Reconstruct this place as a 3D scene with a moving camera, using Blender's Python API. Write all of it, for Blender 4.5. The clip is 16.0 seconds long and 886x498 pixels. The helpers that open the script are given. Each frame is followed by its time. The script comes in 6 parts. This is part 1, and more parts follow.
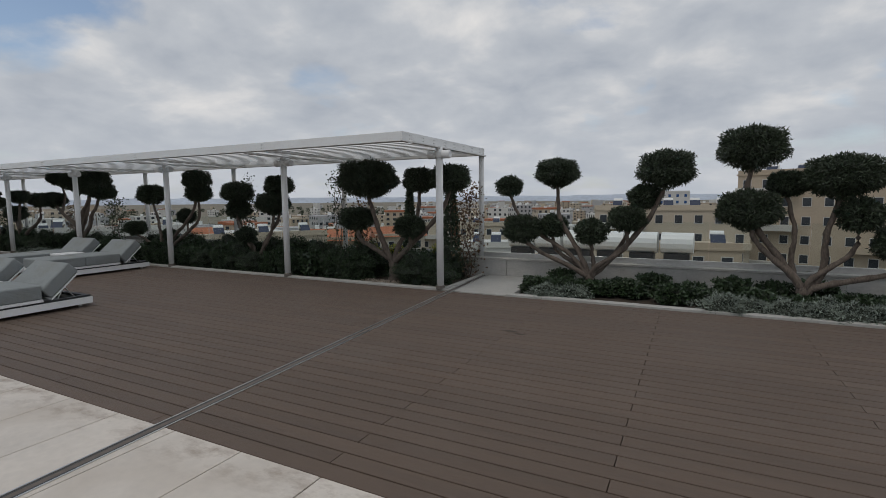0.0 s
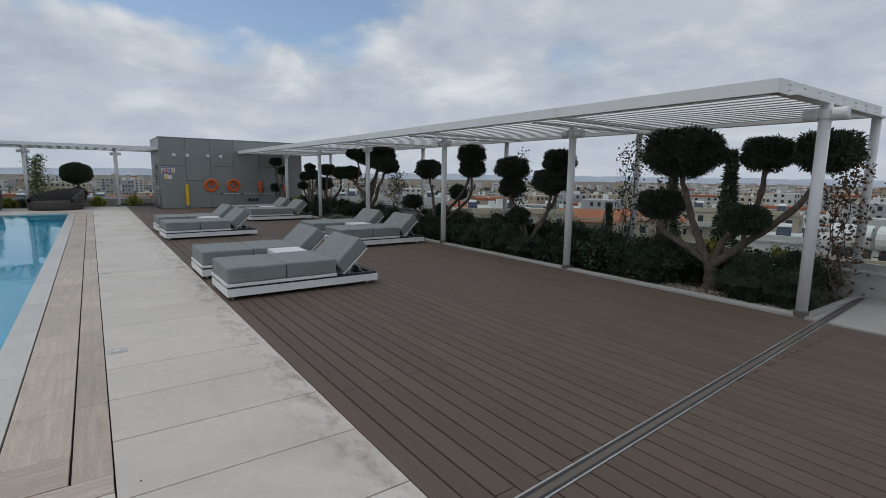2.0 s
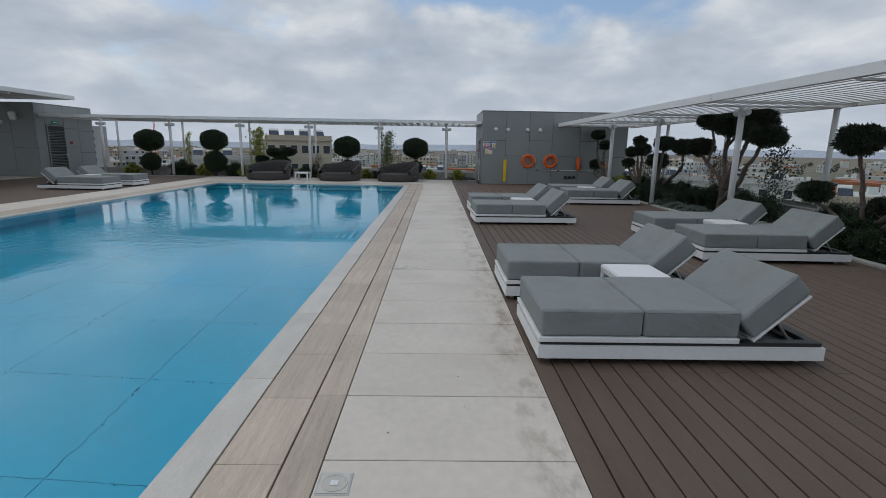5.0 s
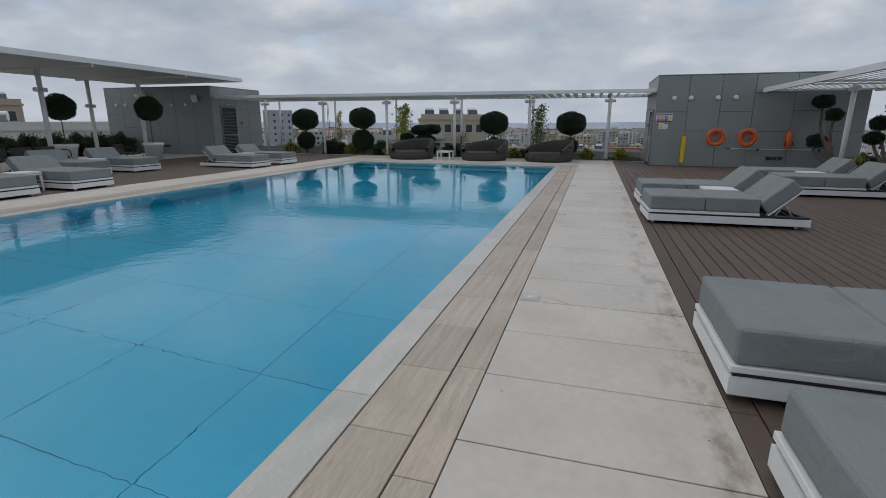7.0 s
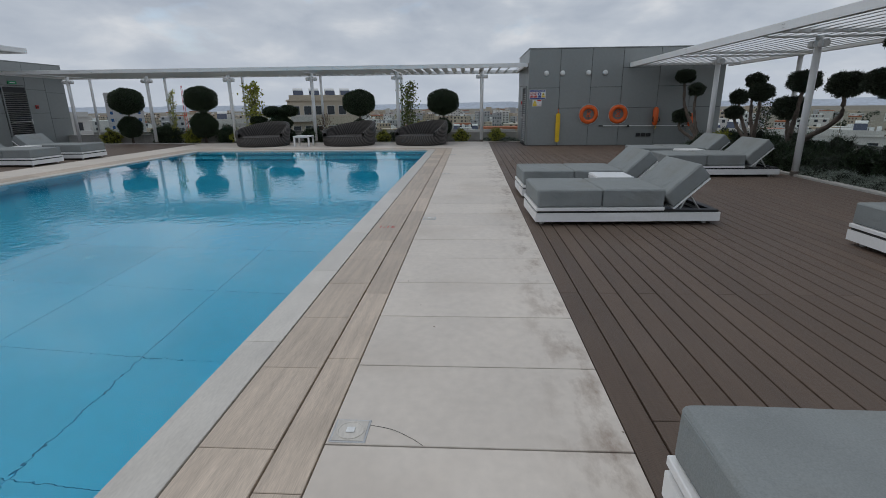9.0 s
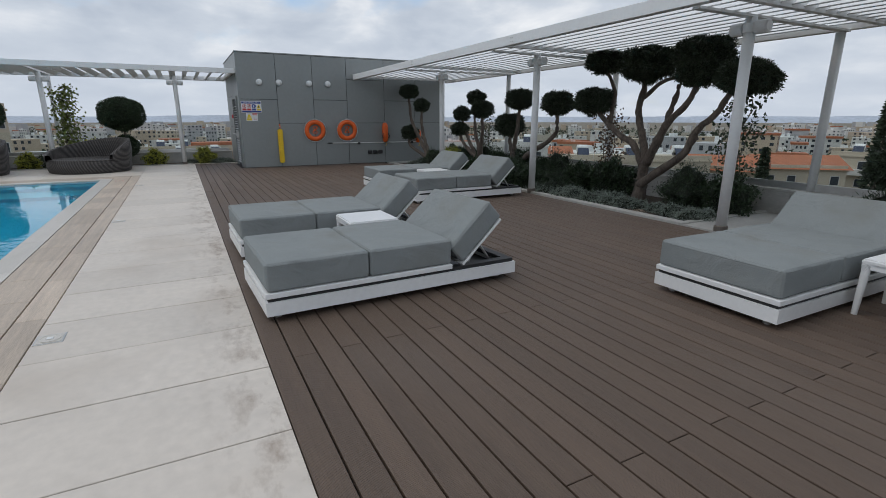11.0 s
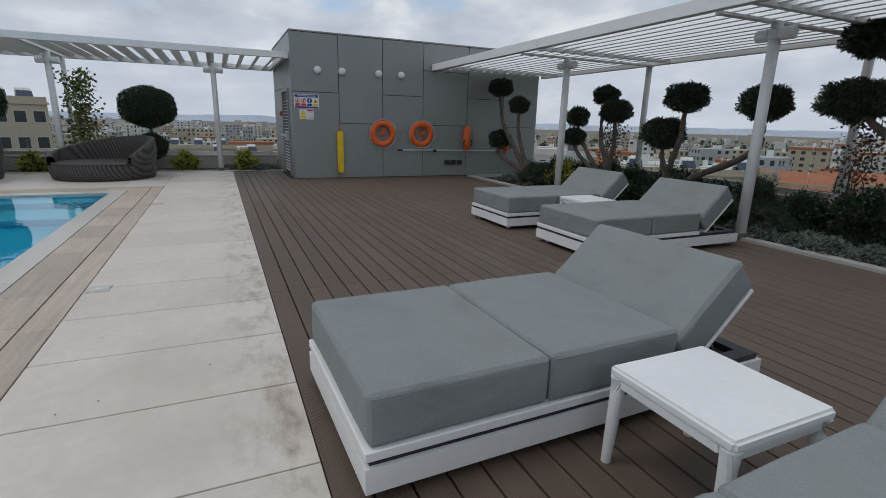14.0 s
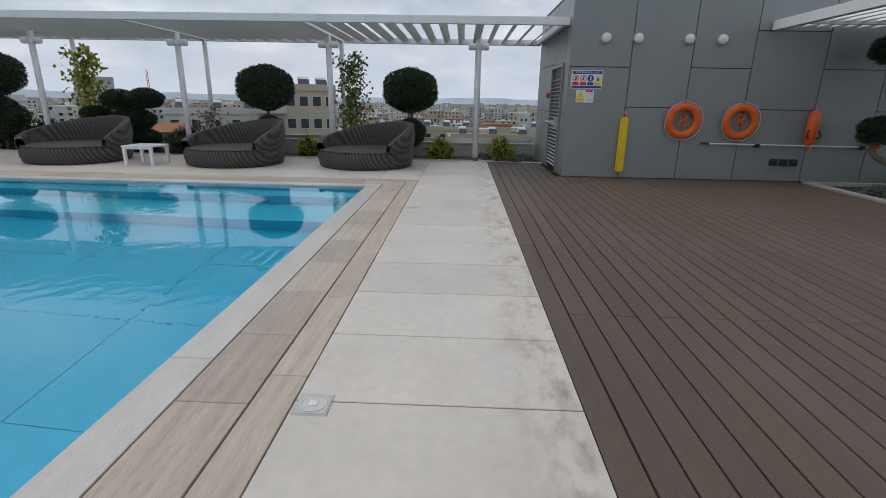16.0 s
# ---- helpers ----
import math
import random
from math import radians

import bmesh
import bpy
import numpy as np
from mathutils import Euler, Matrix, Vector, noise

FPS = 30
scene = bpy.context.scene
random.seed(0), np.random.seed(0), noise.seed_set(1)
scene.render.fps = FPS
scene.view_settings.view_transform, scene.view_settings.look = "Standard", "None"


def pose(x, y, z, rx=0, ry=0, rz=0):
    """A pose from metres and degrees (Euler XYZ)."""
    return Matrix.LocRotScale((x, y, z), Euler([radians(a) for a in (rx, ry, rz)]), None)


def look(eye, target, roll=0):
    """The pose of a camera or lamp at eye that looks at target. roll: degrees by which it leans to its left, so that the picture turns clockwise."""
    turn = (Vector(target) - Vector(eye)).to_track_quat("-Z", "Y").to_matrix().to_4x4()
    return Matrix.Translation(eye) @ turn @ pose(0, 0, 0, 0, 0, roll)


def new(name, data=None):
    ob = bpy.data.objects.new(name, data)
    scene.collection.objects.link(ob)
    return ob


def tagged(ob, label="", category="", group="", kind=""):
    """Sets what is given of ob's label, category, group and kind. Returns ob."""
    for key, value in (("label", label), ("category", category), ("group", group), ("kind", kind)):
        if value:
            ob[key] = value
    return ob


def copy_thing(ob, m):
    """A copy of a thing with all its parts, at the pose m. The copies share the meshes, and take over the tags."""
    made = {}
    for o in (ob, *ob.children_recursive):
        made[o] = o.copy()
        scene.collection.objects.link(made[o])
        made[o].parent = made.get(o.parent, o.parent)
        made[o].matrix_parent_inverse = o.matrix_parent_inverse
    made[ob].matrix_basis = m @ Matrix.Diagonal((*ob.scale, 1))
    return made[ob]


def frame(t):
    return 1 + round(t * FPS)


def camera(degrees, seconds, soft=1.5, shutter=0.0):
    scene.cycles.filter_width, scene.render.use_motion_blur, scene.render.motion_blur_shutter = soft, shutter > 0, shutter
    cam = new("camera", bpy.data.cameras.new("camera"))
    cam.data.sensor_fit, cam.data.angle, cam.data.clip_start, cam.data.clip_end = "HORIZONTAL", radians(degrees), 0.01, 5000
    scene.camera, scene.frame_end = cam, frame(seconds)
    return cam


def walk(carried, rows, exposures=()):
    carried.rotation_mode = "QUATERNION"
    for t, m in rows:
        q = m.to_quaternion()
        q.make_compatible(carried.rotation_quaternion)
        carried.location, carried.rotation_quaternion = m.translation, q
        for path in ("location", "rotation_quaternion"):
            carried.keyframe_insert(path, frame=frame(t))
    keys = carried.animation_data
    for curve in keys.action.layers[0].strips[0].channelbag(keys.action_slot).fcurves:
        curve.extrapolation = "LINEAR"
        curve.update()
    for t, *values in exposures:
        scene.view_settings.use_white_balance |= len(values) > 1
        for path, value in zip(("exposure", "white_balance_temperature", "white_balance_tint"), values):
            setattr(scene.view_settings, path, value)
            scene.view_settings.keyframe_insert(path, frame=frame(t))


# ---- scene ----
cam = camera(84.0, 16.0, soft=0.5)
# seconds, eye x, y, z, yaw (to the left from +y), pitch up, lean to the left
ROWS = [
    (0, 6.430, -2.264, 1.737, 27.03, -5.85, -0.52),
    (0.5, 5.987, -1.968, 1.743, 33.04, -6.57, -0.07),
    (1, 5.544, -1.670, 1.741, 39.95, -7.23, 0.12),
    (1.5, 5.032, -1.532, 1.723, 47.36, -7.52, 0.53),
    (2, 4.485, -1.380, 1.736, 54.53, -8.41, 0.85),
    (2.5, 3.942, -1.280, 1.725, 60.99, -9.45, 0.89),
    (3, 3.363, -1.138, 1.691, 66.44, -10.28, 0.62),
    (3.5, 2.798, -0.981, 1.701, 71.80, -10.44, 0.69),
    (4, 2.258, -0.892, 1.699, 77.49, -10.57, 0.72),
    (4.5, 1.701, -0.795, 1.701, 83.25, -10.89, 0.77),
    (5, 1.096, -0.796, 1.678, 89.09, -11.66, 0.97),
    (7.5, -1.928, -0.832, 1.500, 107.73, -14.29, 0.06),
    (8, -2.505, -0.796, 1.472, 106.66, -14.72, -0.22),
    (8.5, -3.087, -0.770, 1.493, 101.50, -15.70, -0.47),
    (9, -3.714, -0.730, 1.474, 93.31, -16.25, -0.62),
    (9.5, -4.351, -0.663, 1.470, 84.36, -16.59, -0.14),
    (10, -4.945, -0.539, 1.482, 74.53, -16.57, -0.13),
    (12.5, -8.207, -0.197, 1.449, 58.09, -13.31, -0.24),
    (13, -8.860, -0.263, 1.430, 58.94, -13.38, 0.10),
    (13.5, -9.546, -0.263, 1.413, 61.09, -13.79, 0.70),
    (14, -10.170, -0.291, 1.395, 65.68, -14.29, 1.51),
    (14.5, -10.823, -0.315, 1.379, 72.16, -14.95, 1.77),
    (15, -11.425, -0.409, 1.410, 79.98, -16.10, 1.81),
    (15.5, -12.083, -0.514, 1.414, 87.55, -17.08, 1.51),
    (16, -12.814, -0.618, 1.399, 91.94, -16.79, 1.06),
]


def heading(x, y, z, yaw, pitch):
    a, b = radians(yaw), radians(pitch)
    return (x - math.sin(a) * math.cos(b), y + math.cos(a) * math.cos(b), z + math.sin(b))


walk(cam, [(t, look((x, y, z), heading(x, y, z, yaw, pitch), lean)) for t, x, y, z, yaw, pitch, lean in ROWS],
     exposures=((0, -0.12, 6850, 11), (1.5, -0.08, 6600, 10), (3, -0.06, 6400, 9), (5, -0.10, 6400, 9), (7.5, -0.16, 6500, 10), (10, 0.0, 6500, 10), (12.5, 0.38, 6500, 10), (13.2, 0.25, 6500, 10), (14, 0.07, 6500, 10), (16, 0.2, 6500, 10)))
# ---------- world and light ----------
world = bpy.data.worlds.new("sky")
scene.world = world
world.use_nodes = True
wt = world.node_tree
wn, wl = wt.nodes, wt.links
wn.clear()


def wnode(kind, **values):
    n = wn.new(kind)
    for key, value in values.items():
        n.inputs[key].default_value = value
    return n


sky = wn.new("ShaderNodeTexSky")
sky.sky_type, sky.sun_disc = "NISHITA", False
sky.sun_elevation, sky.sun_rotation = radians(62), radians(200)
sky_gain = wnode("ShaderNodeVectorMath")
sky_gain.operation = "SCALE"
sky_gain.inputs["Scale"].default_value = 0.13
wl.new(sky.outputs[0], sky_gain.inputs[0])
# cloud deck: noise on a plane high above
tex = wn.new("ShaderNodeTexCoord")
sep = wn.new("ShaderNodeSeparateXYZ")
wl.new(tex.outputs["Generated"], sep.inputs[0])
up = wn.new("ShaderNodeMath"); up.operation = "MAXIMUM"; up.inputs[1].default_value = 0.0
wl.new(sep.outputs[2], up.inputs[0])
lift = wn.new("ShaderNodeMath"); lift.operation = "ADD"; lift.inputs[1].default_value = 0.30
wl.new(up.outputs[0], lift.inputs[0])
dx = wn.new("ShaderNodeMath"); dx.operation = "DIVIDE"
dy = wn.new("ShaderNodeMath"); dy.operation = "DIVIDE"
for node, axis in ((dx, 0), (dy, 1)):
    wl.new(sep.outputs[axis], node.inputs[0])
    wl.new(lift.outputs[0], node.inputs[1])
plane = wn.new("ShaderNodeCombineXYZ")
wl.new(dx.outputs[0], plane.inputs[0])
wl.new(dy.outputs[0], plane.inputs[1])
big = wnode("ShaderNodeTexNoise", Scale=1.5, Detail=7.0, Roughness=0.5, Distortion=0.1)
fine = wnode("ShaderNodeTexNoise", Scale=2.6, Detail=8.0, Roughness=0.52, Distortion=0.15)
wl.new(plane.outputs[0], big.inputs["Vector"])
wl.new(plane.outputs[0], fine.inputs["Vector"])
cover = wn.new("ShaderNodeValToRGB")
cover.color_ramp.elements[0].position, cover.color_ramp.elements[0].color = 0.33, (0.1, 0.1, 0.1, 1)
cover.color_ramp.elements[1].position, cover.color_ramp.elements[1].color = 0.43, (1, 1, 1, 1)
wl.new(big.outputs["Fac"], cover.inputs[0])
shade = wn.new("ShaderNodeValToRGB")
shade.color_ramp.elements[0].position, shade.color_ramp.elements[0].color = 0.32, (0.385, 0.44, 0.525, 1)
shade.color_ramp.elements[1].position, shade.color_ramp.elements[1].color = 0.72, (0.80, 0.815, 0.835, 1)
mid = shade.color_ramp.elements.new(0.52)
mid.color = (0.52, 0.57, 0.64, 1)
wl.new(fine.outputs["Fac"], shade.inputs[0])
# one clear gap in the clouds
gap_at = wn.new("ShaderNodeVectorMath"); gap_at.operation = "SUBTRACT"; gap_at.inputs[1].default_value = (-1.46, 0.25, 0)
wl.new(plane.outputs[0], gap_at.inputs[0])
gap_scale = wn.new("ShaderNodeVectorMath"); gap_scale.operation = "MULTIPLY"; gap_scale.inputs[1].default_value = (1.15, 0.8, 0)
wl.new(gap_at.outputs[0], gap_scale.inputs[0])
gap_len = wn.new("ShaderNodeVectorMath"); gap_len.operation = "LENGTH"
wl.new(gap_scale.outputs[0], gap_len.inputs[0])
gap_rag = wn.new("ShaderNodeMath"); gap_rag.operation = "MULTIPLY_ADD"; gap_rag.inputs[1].default_value = 0.75
wl.new(fine.outputs["Fac"], gap_rag.inputs[0]); wl.new(gap_len.outputs["Value"], gap_rag.inputs[2])
gap_edge = wn.new("ShaderNodeMapRange")
gap_edge.inputs[1].default_value, gap_edge.inputs[2].default_value, gap_edge.inputs[3].default_value = 0.74, 0.86, 0.03
wl.new(gap_rag.outputs[0], gap_edge.inputs[0])
clouded = wn.new("ShaderNodeMath"); clouded.operation = "MULTIPLY"
wl.new(cover.outputs[0], clouded.inputs[0]); wl.new(gap_edge.outputs[0], clouded.inputs[1])
mixed = wn.new("ShaderNodeMixRGB")
wl.new(clouded.outputs[0], mixed.inputs[0])
wl.new(sky_gain.outputs[0], mixed.inputs[1])
wl.new(shade.outputs[0], mixed.inputs[2])
# pale haze towards the horizon
low = wn.new("ShaderNodeMapRange")
low.inputs[1].default_value, low.inputs[2].default_value, low.inputs[3].default_value, low.inputs[4].default_value = 0.0, 0.2, 0.8, 0.0
wl.new(sep.outputs[2], low.inputs[0])
haze = wn.new("ShaderNodeMixRGB")
haze.inputs[2].default_value = (0.51, 0.565, 0.645, 1)
wl.new(low.outputs[0], haze.inputs[0])
wl.new(mixed.outputs[0], haze.inputs[1])
back = wnode("ShaderNodeBackground", Strength=1.0)
wout = wn.new("ShaderNodeOutputWorld")
wl.new(haze.outputs[0], back.inputs[0])
wl.new(back.outputs[0], wout.inputs[0])

sun = new("sun", bpy.data.lights.new("sun", "SUN"))
sun.data.energy, sun.data.angle, sun.data.color = 0.62, radians(20), (1.0, 0.95, 0.88)
sun.matrix_world = pose(0, 0, 40, 0, 0, 0) @ look((0, 0, 0), (-math.sin(radians(200)) * 0.469, -math.cos(radians(200)) * 0.469, -0.883))

# ---------- materials ----------


def material(name, rgb, rough=0.6, metal=0.0, scale=8.0, vary=0.15, bump=0.1, stretch=(1, 1, 1), stains=0.0, stain_rgb=(0.1, 0.07, 0.05), stain_scale=1.2,
             fine_scale=None, piece=0.0, island=0.0, coords="Object", spec=0.5):
    """A surface with a base colour varied at two scales, fine relief and blotchy stains."""
    m = bpy.data.materials.new(name)
    m.use_nodes = True
    t = m.node_tree
    n, l = t.nodes, t.links
    b = n["Principled BSDF"]
    b.inputs["Roughness"].default_value, b.inputs["Metallic"].default_value = rough, metal
    b.inputs["Specular IOR Level"].default_value = spec
    if coords == "Position":
        src = n.new("ShaderNodeNewGeometry").outputs["Position"]
    else:
        src = n.new("ShaderNodeTexCoord").outputs[coords]
    mp = n.new("ShaderNodeMapping")
    mp.inputs["Scale"].default_value = stretch
    l.new(src, mp.inputs[0])
    big = n.new("ShaderNodeTexNoise")
    big.inputs["Scale"].default_value, big.inputs["Detail"].default_value = scale, 6
    l.new(mp.outputs[0], big.inputs["Vector"])
    fine = n.new("ShaderNodeTexNoise")
    fine.inputs["Scale"].default_value, fine.inputs["Detail"].default_value = fine_scale or scale * 9, 4
    l.new(mp.outputs[0], fine.inputs["Vector"])
    both = n.new("ShaderNodeMath"); both.operation = "MULTIPLY_ADD"; both.inputs[1].default_value = 0.5
    l.new(fine.outputs["Fac"], both.inputs[0])
    half = n.new("ShaderNodeMath"); half.operation = "MULTIPLY"; half.inputs[1].default_value = 0.5
    l.new(big.outputs["Fac"], half.inputs[0])
    l.new(half.outputs[0], both.inputs[2])
    value = both.outputs[0]
    ramp = n.new("ShaderNodeMapRange")
    ramp.inputs[1].default_value, ramp.inputs[2].default_value = 0.3, 0.7
    ramp.inputs[3].default_value, ramp.inputs[4].default_value = 1 - vary, 1 + vary
    l.new(value, ramp.inputs[0])
    gain = ramp.outputs[0]
    for amount, kind in ((piece, "piece"), (island, "island")):
        if amount:
            if kind == "piece":
                r = n.new("ShaderNodeObjectInfo").outputs["Random"]
            else:
                r = n.new("ShaderNodeNewGeometry").outputs["Random Per Island"]
            mr = n.new("ShaderNodeMapRange")
            mr.inputs[3].default_value, mr.inputs[4].default_value = 1 - amount, 1 + amount
            l.new(r, mr.inputs[0])
            mul = n.new("ShaderNodeMath"); mul.operation = "MULTIPLY"
            l.new(gain, mul.inputs[0]); l.new(mr.outputs[0], mul.inputs[1])
            gain = mul.outputs[0]
    col = n.new("ShaderNodeVectorMath"); col.operation = "SCALE"
    col.inputs[0].default_value = rgb
    l.new(gain, col.inputs["Scale"])
    out = col.outputs[0]
    if stains:
        st = n.new("ShaderNodeTexNoise")
        st.inputs["Scale"].default_value, st.inputs["Detail"].default_value = stain_scale, 7
        l.new(src, st.inputs["Vector"])
        sr = n.new("ShaderNodeMapRange")
        sr.inputs[1].default_value, sr.inputs[2].default_value, sr.inputs[4].default_value = 0.52, 0.78, stains
        l.new(st.outputs["Fac"], sr.inputs[0])
        mx = n.new("ShaderNodeMixRGB"); mx.inputs[2].default_value = (*stain_rgb, 1)
        l.new(sr.outputs[0], mx.inputs[0]); l.new(out, mx.inputs[1])
        out = mx.outputs[0]
    l.new(out, b.inputs["Base Color"])
    rr = n.new("ShaderNodeMapRange")
    rr.inputs[3].default_value, rr.inputs[4].default_value = max(rough - 0.1, 0.02), min(rough + 0.1, 1)
    l.new(big.outputs["Fac"], rr.inputs[0]); l.new(rr.outputs[0], b.inputs["Roughness"])
    if bump:
        bp = n.new("ShaderNodeBump")
        bp.inputs["Strength"].default_value, bp.inputs["Distance"].default_value = bump, 0.01
        l.new(fine.outputs["Fac"], bp.inputs["Height"]); l.new(bp.outputs[0], b.inputs["Normal"])
    return m


def add_waves(m, scale, direction, strength, colour=0.0, distort=0.0, stretch=(1, 1, 1)):
    """Parallel ribs or a weave laid over a material's relief, in world or object metres."""
    n, l = m.node_tree.nodes, m.node_tree.links
    w = n.new("ShaderNodeTexWave")
    w.bands_direction = direction
    w.inputs["Scale"].default_value, w.inputs["Distortion"].default_value = scale, distort
    c = n.new("ShaderNodeTexCoord")
    st = n.new("ShaderNodeMapping")
    st.inputs["Scale"].default_value = stretch
    l.new(c.outputs["Object"], st.inputs[0])
    l.new(st.outputs[0], w.inputs["Vector"])
    bp = n.new("ShaderNodeBump")
    bp.inputs["Strength"].default_value, bp.inputs["Distance"].default_value = strength, 0.006
    b = n["Principled BSDF"]
    old = b.inputs["Normal"].links
    if old:
        l.new(old[0].from_socket, bp.inputs["Normal"])
    l.new(w.outputs["Fac"], bp.inputs["Height"]); l.new(bp.outputs[0], b.inputs["Normal"])
    if colour:
        mr = n.new("ShaderNodeMapRange")
        mr.inputs[3].default_value, mr.inputs[4].default_value = 1 - colour, 1
        l.new(w.outputs["Fac"], mr.inputs[0])
        sc = n.new("ShaderNodeVectorMath"); sc.operation = "SCALE"
        l.new(b.inputs["Base Color"].links[0].from_socket, sc.inputs[0]); l.new(mr.outputs[0], sc.inputs["Scale"])
        l.new(sc.outputs[0], b.inputs["Base Color"])


M_PLANK = material("composite_plank", (0.112, 0.077, 0.0555), 0.62, scale=2.2, vary=0.22, bump=0.25, stretch=(0.35, 5, 1), stains=0.35, stain_rgb=(0.145, 0.115, 0.095), stain_scale=0.7, piece=0.10, coords="Position")
add_waves(M_PLANK, 60, "Y", 0.35)
M_PLANK_STUFF = material("composite_plank_far", (0.112, 0.077, 0.0555), 0.62, scale=2.2, vary=0.22, bump=0.25, stretch=(0.35, 5, 1), stains=0.35, stain_rgb=(0.145, 0.115, 0.095), stain_scale=0.7, island=0.10, coords="Position")
M_GAP = material("dark_gap", (0.02, 0.018, 0.016), 0.9)
M_TILE = material("pale_porcelain_tile", (0.605, 0.55, 0.487), 0.55, scale=1.6, vary=0.10, bump=0.05, stains=0.5, stain_rgb=(0.40, 0.335, 0.27), stain_scale=0.9, piece=0.05, coords="Position")
M_TRAV = material("veined_travertine", (0.475, 0.395, 0.318), 0.5, scale=3.2, vary=0.3, bump=0.08, stretch=(0.5, 7, 1), stains=0.4, stain_rgb=(0.30, 0.25, 0.20), stain_scale=2.0, piece=0.14, coords="Position")
M_TRAV_Y = material("veined_travertine_cross", (0.475, 0.395, 0.318), 0.5, scale=3.2, vary=0.3, bump=0.08, stretch=(7, 0.5, 1), stains=0.4, stain_rgb=(0.30, 0.25, 0.20), stain_scale=2.0, piece=0.14, coords="Position")
M_COPING = material("pale_stone_coping", (0.56, 0.53, 0.48), 0.35, scale=3.0, vary=0.14, bump=0.06, stretch=(1, 3, 1), stains=0.4, stain_rgb=(0.40, 0.37, 0.32), stain_scale=1.5, piece=0.06, coords="Position")
M_CONC = material("pale_concrete", (0.42, 0.41, 0.385), 0.75, scale=2.5, vary=0.14, bump=0.12, stains=0.4, stain_rgb=(0.25, 0.23, 0.2), coords="Position")
M_MARBLE = material("veined_wall_stone", (0.46, 0.45, 0.425), 0.55, scale=2.2, vary=0.16, bump=0.05, stretch=(1, 1, 2.5), stains=0.5, stain_rgb=(0.30, 0.285, 0.26), stain_scale=3, coords="Position")
M_WHITE = material("white_painted_metal", (0.78, 0.785, 0.78), 0.4, scale=3, vary=0.05, bump=0.03, stains=0.2, stain_rgb=(0.6, 0.59, 0.56), stain_scale=1.5)
M_CLAD = material("grey_composite_cladding", (0.245, 0.262, 0.258), 0.42, metal=0.05, scale=1.2, vary=0.06, bump=0.02, stains=0.2, stain_rgb=(0.18, 0.19, 0.185), stain_scale=0.8, piece=0.03, coords="Position")
M_FABRIC = material("grey_woven_fabric", (0.248, 0.268, 0.268), 0.92, scale=2.2, vary=0.17, bump=0.4, fine_scale=150, stains=0.5, stain_rgb=(0.165, 0.155, 0.13), stain_scale=2.2, spec=0.2)
def add_relief(m, scale, strength, distance):
    """A second, broader relief: soft creases or dents."""
    n, l = m.node_tree.nodes, m.node_tree.links
    b = n["Principled BSDF"]
    w = n.new("ShaderNodeTexNoise")
    w.inputs["Scale"].default_value, w.inputs["Detail"].default_value, w.inputs["Distortion"].default_value = scale, 3, 1.2
    l.new(n.new("ShaderNodeTexCoord").outputs["Object"], w.inputs["Vector"])
    bp = n.new("ShaderNodeBump")
    bp.inputs["Strength"].default_value, bp.inputs["Distance"].default_value = strength, distance
    l.new(b.inputs["Normal"].links[0].from_socket, bp.inputs["Normal"])
    l.new(w.outputs["Fac"], bp.inputs["Height"]); l.new(bp.outputs[0], b.inputs["Normal"])


add_relief(M_FABRIC, 3.5, 0.5, 0.05)
M_BLACK = material("black_plastic", (0.02, 0.021, 0.022), 0.5)
M_DARKMETAL = material("dark_metal", (0.06, 0.062, 0.065), 0.45, metal=0.6)
M_STEEL = material("brushed_steel", (0.55, 0.55, 0.54), 0.35, metal=0.9, scale=12)
M_WICKER = material("dark_woven_wicker", (0.125, 0.112, 0.105), 0.6, scale=14, vary=0.4, bump=0.3, stretch=(1, 1, 1))
add_waves(M_WICKER, 7.0, "DIAGONAL", 0.9, colour=0.7, distort=0.5, stretch=(1, 1, 0.5))
add_waves(M_WICKER, 24, "Z", 0.8, colour=0.4, distort=0.4)
M_WICKER_TOP = material("woven_wicker_seat", (0.10, 0.09, 0.084), 0.65, scale=14, vary=0.3, bump=0.3)
add_waves(M_WICKER_TOP, 14, "X", 0.8, colour=0.5, distort=0.5)
M_BARK = material("grey_brown_bark", (0.135, 0.108, 0.088), 0.9, scale=9, vary=0.6, bump=1.0, stretch=(1, 1, 0.3), fine_scale=50)
M_OLIVE = material("dark_olive_leaf", (0.036, 0.053, 0.029), 0.55, scale=3, vary=0.25, bump=0, island=0.5)
# near-black green: the shade deep inside a clump, put into the core's colour
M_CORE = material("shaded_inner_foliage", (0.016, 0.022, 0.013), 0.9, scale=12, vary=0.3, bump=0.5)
M_LAUREL = material("dark_shrub_leaf", (0.029, 0.052, 0.021), 0.45, scale=3, vary=0.3, bump=0, island=0.5)
M_YELLOW = material("yellow_green_leaf", (0.30, 0.31, 0.04), 0.5, scale=3, vary=0.3, bump=0, island=0.45)
M_CLIMB = material("olive_green_climber_leaf", (0.12, 0.15, 0.03), 0.5, scale=3, vary=0.3, bump=0, island=0.5)
M_SILVER = material("silvery_leaf", (0.20, 0.235, 0.20), 0.8, scale=3, vary=0.3, bump=0, island=0.4)
M_DRY = material("dry_brown_leaf", (0.13, 0.075, 0.04), 0.7, scale=3, vary=0.4, bump=0, island=0.5)
M_SOIL = material("dark_soil", (0.06, 0.045, 0.033), 0.95, scale=6, vary=0.4, bump=0.9)
M_PEBBLE = material("pale_gravel", (0.36, 0.30, 0.24), 0.85, scale=9, vary=0.3, bump=0.2, island=0.4)
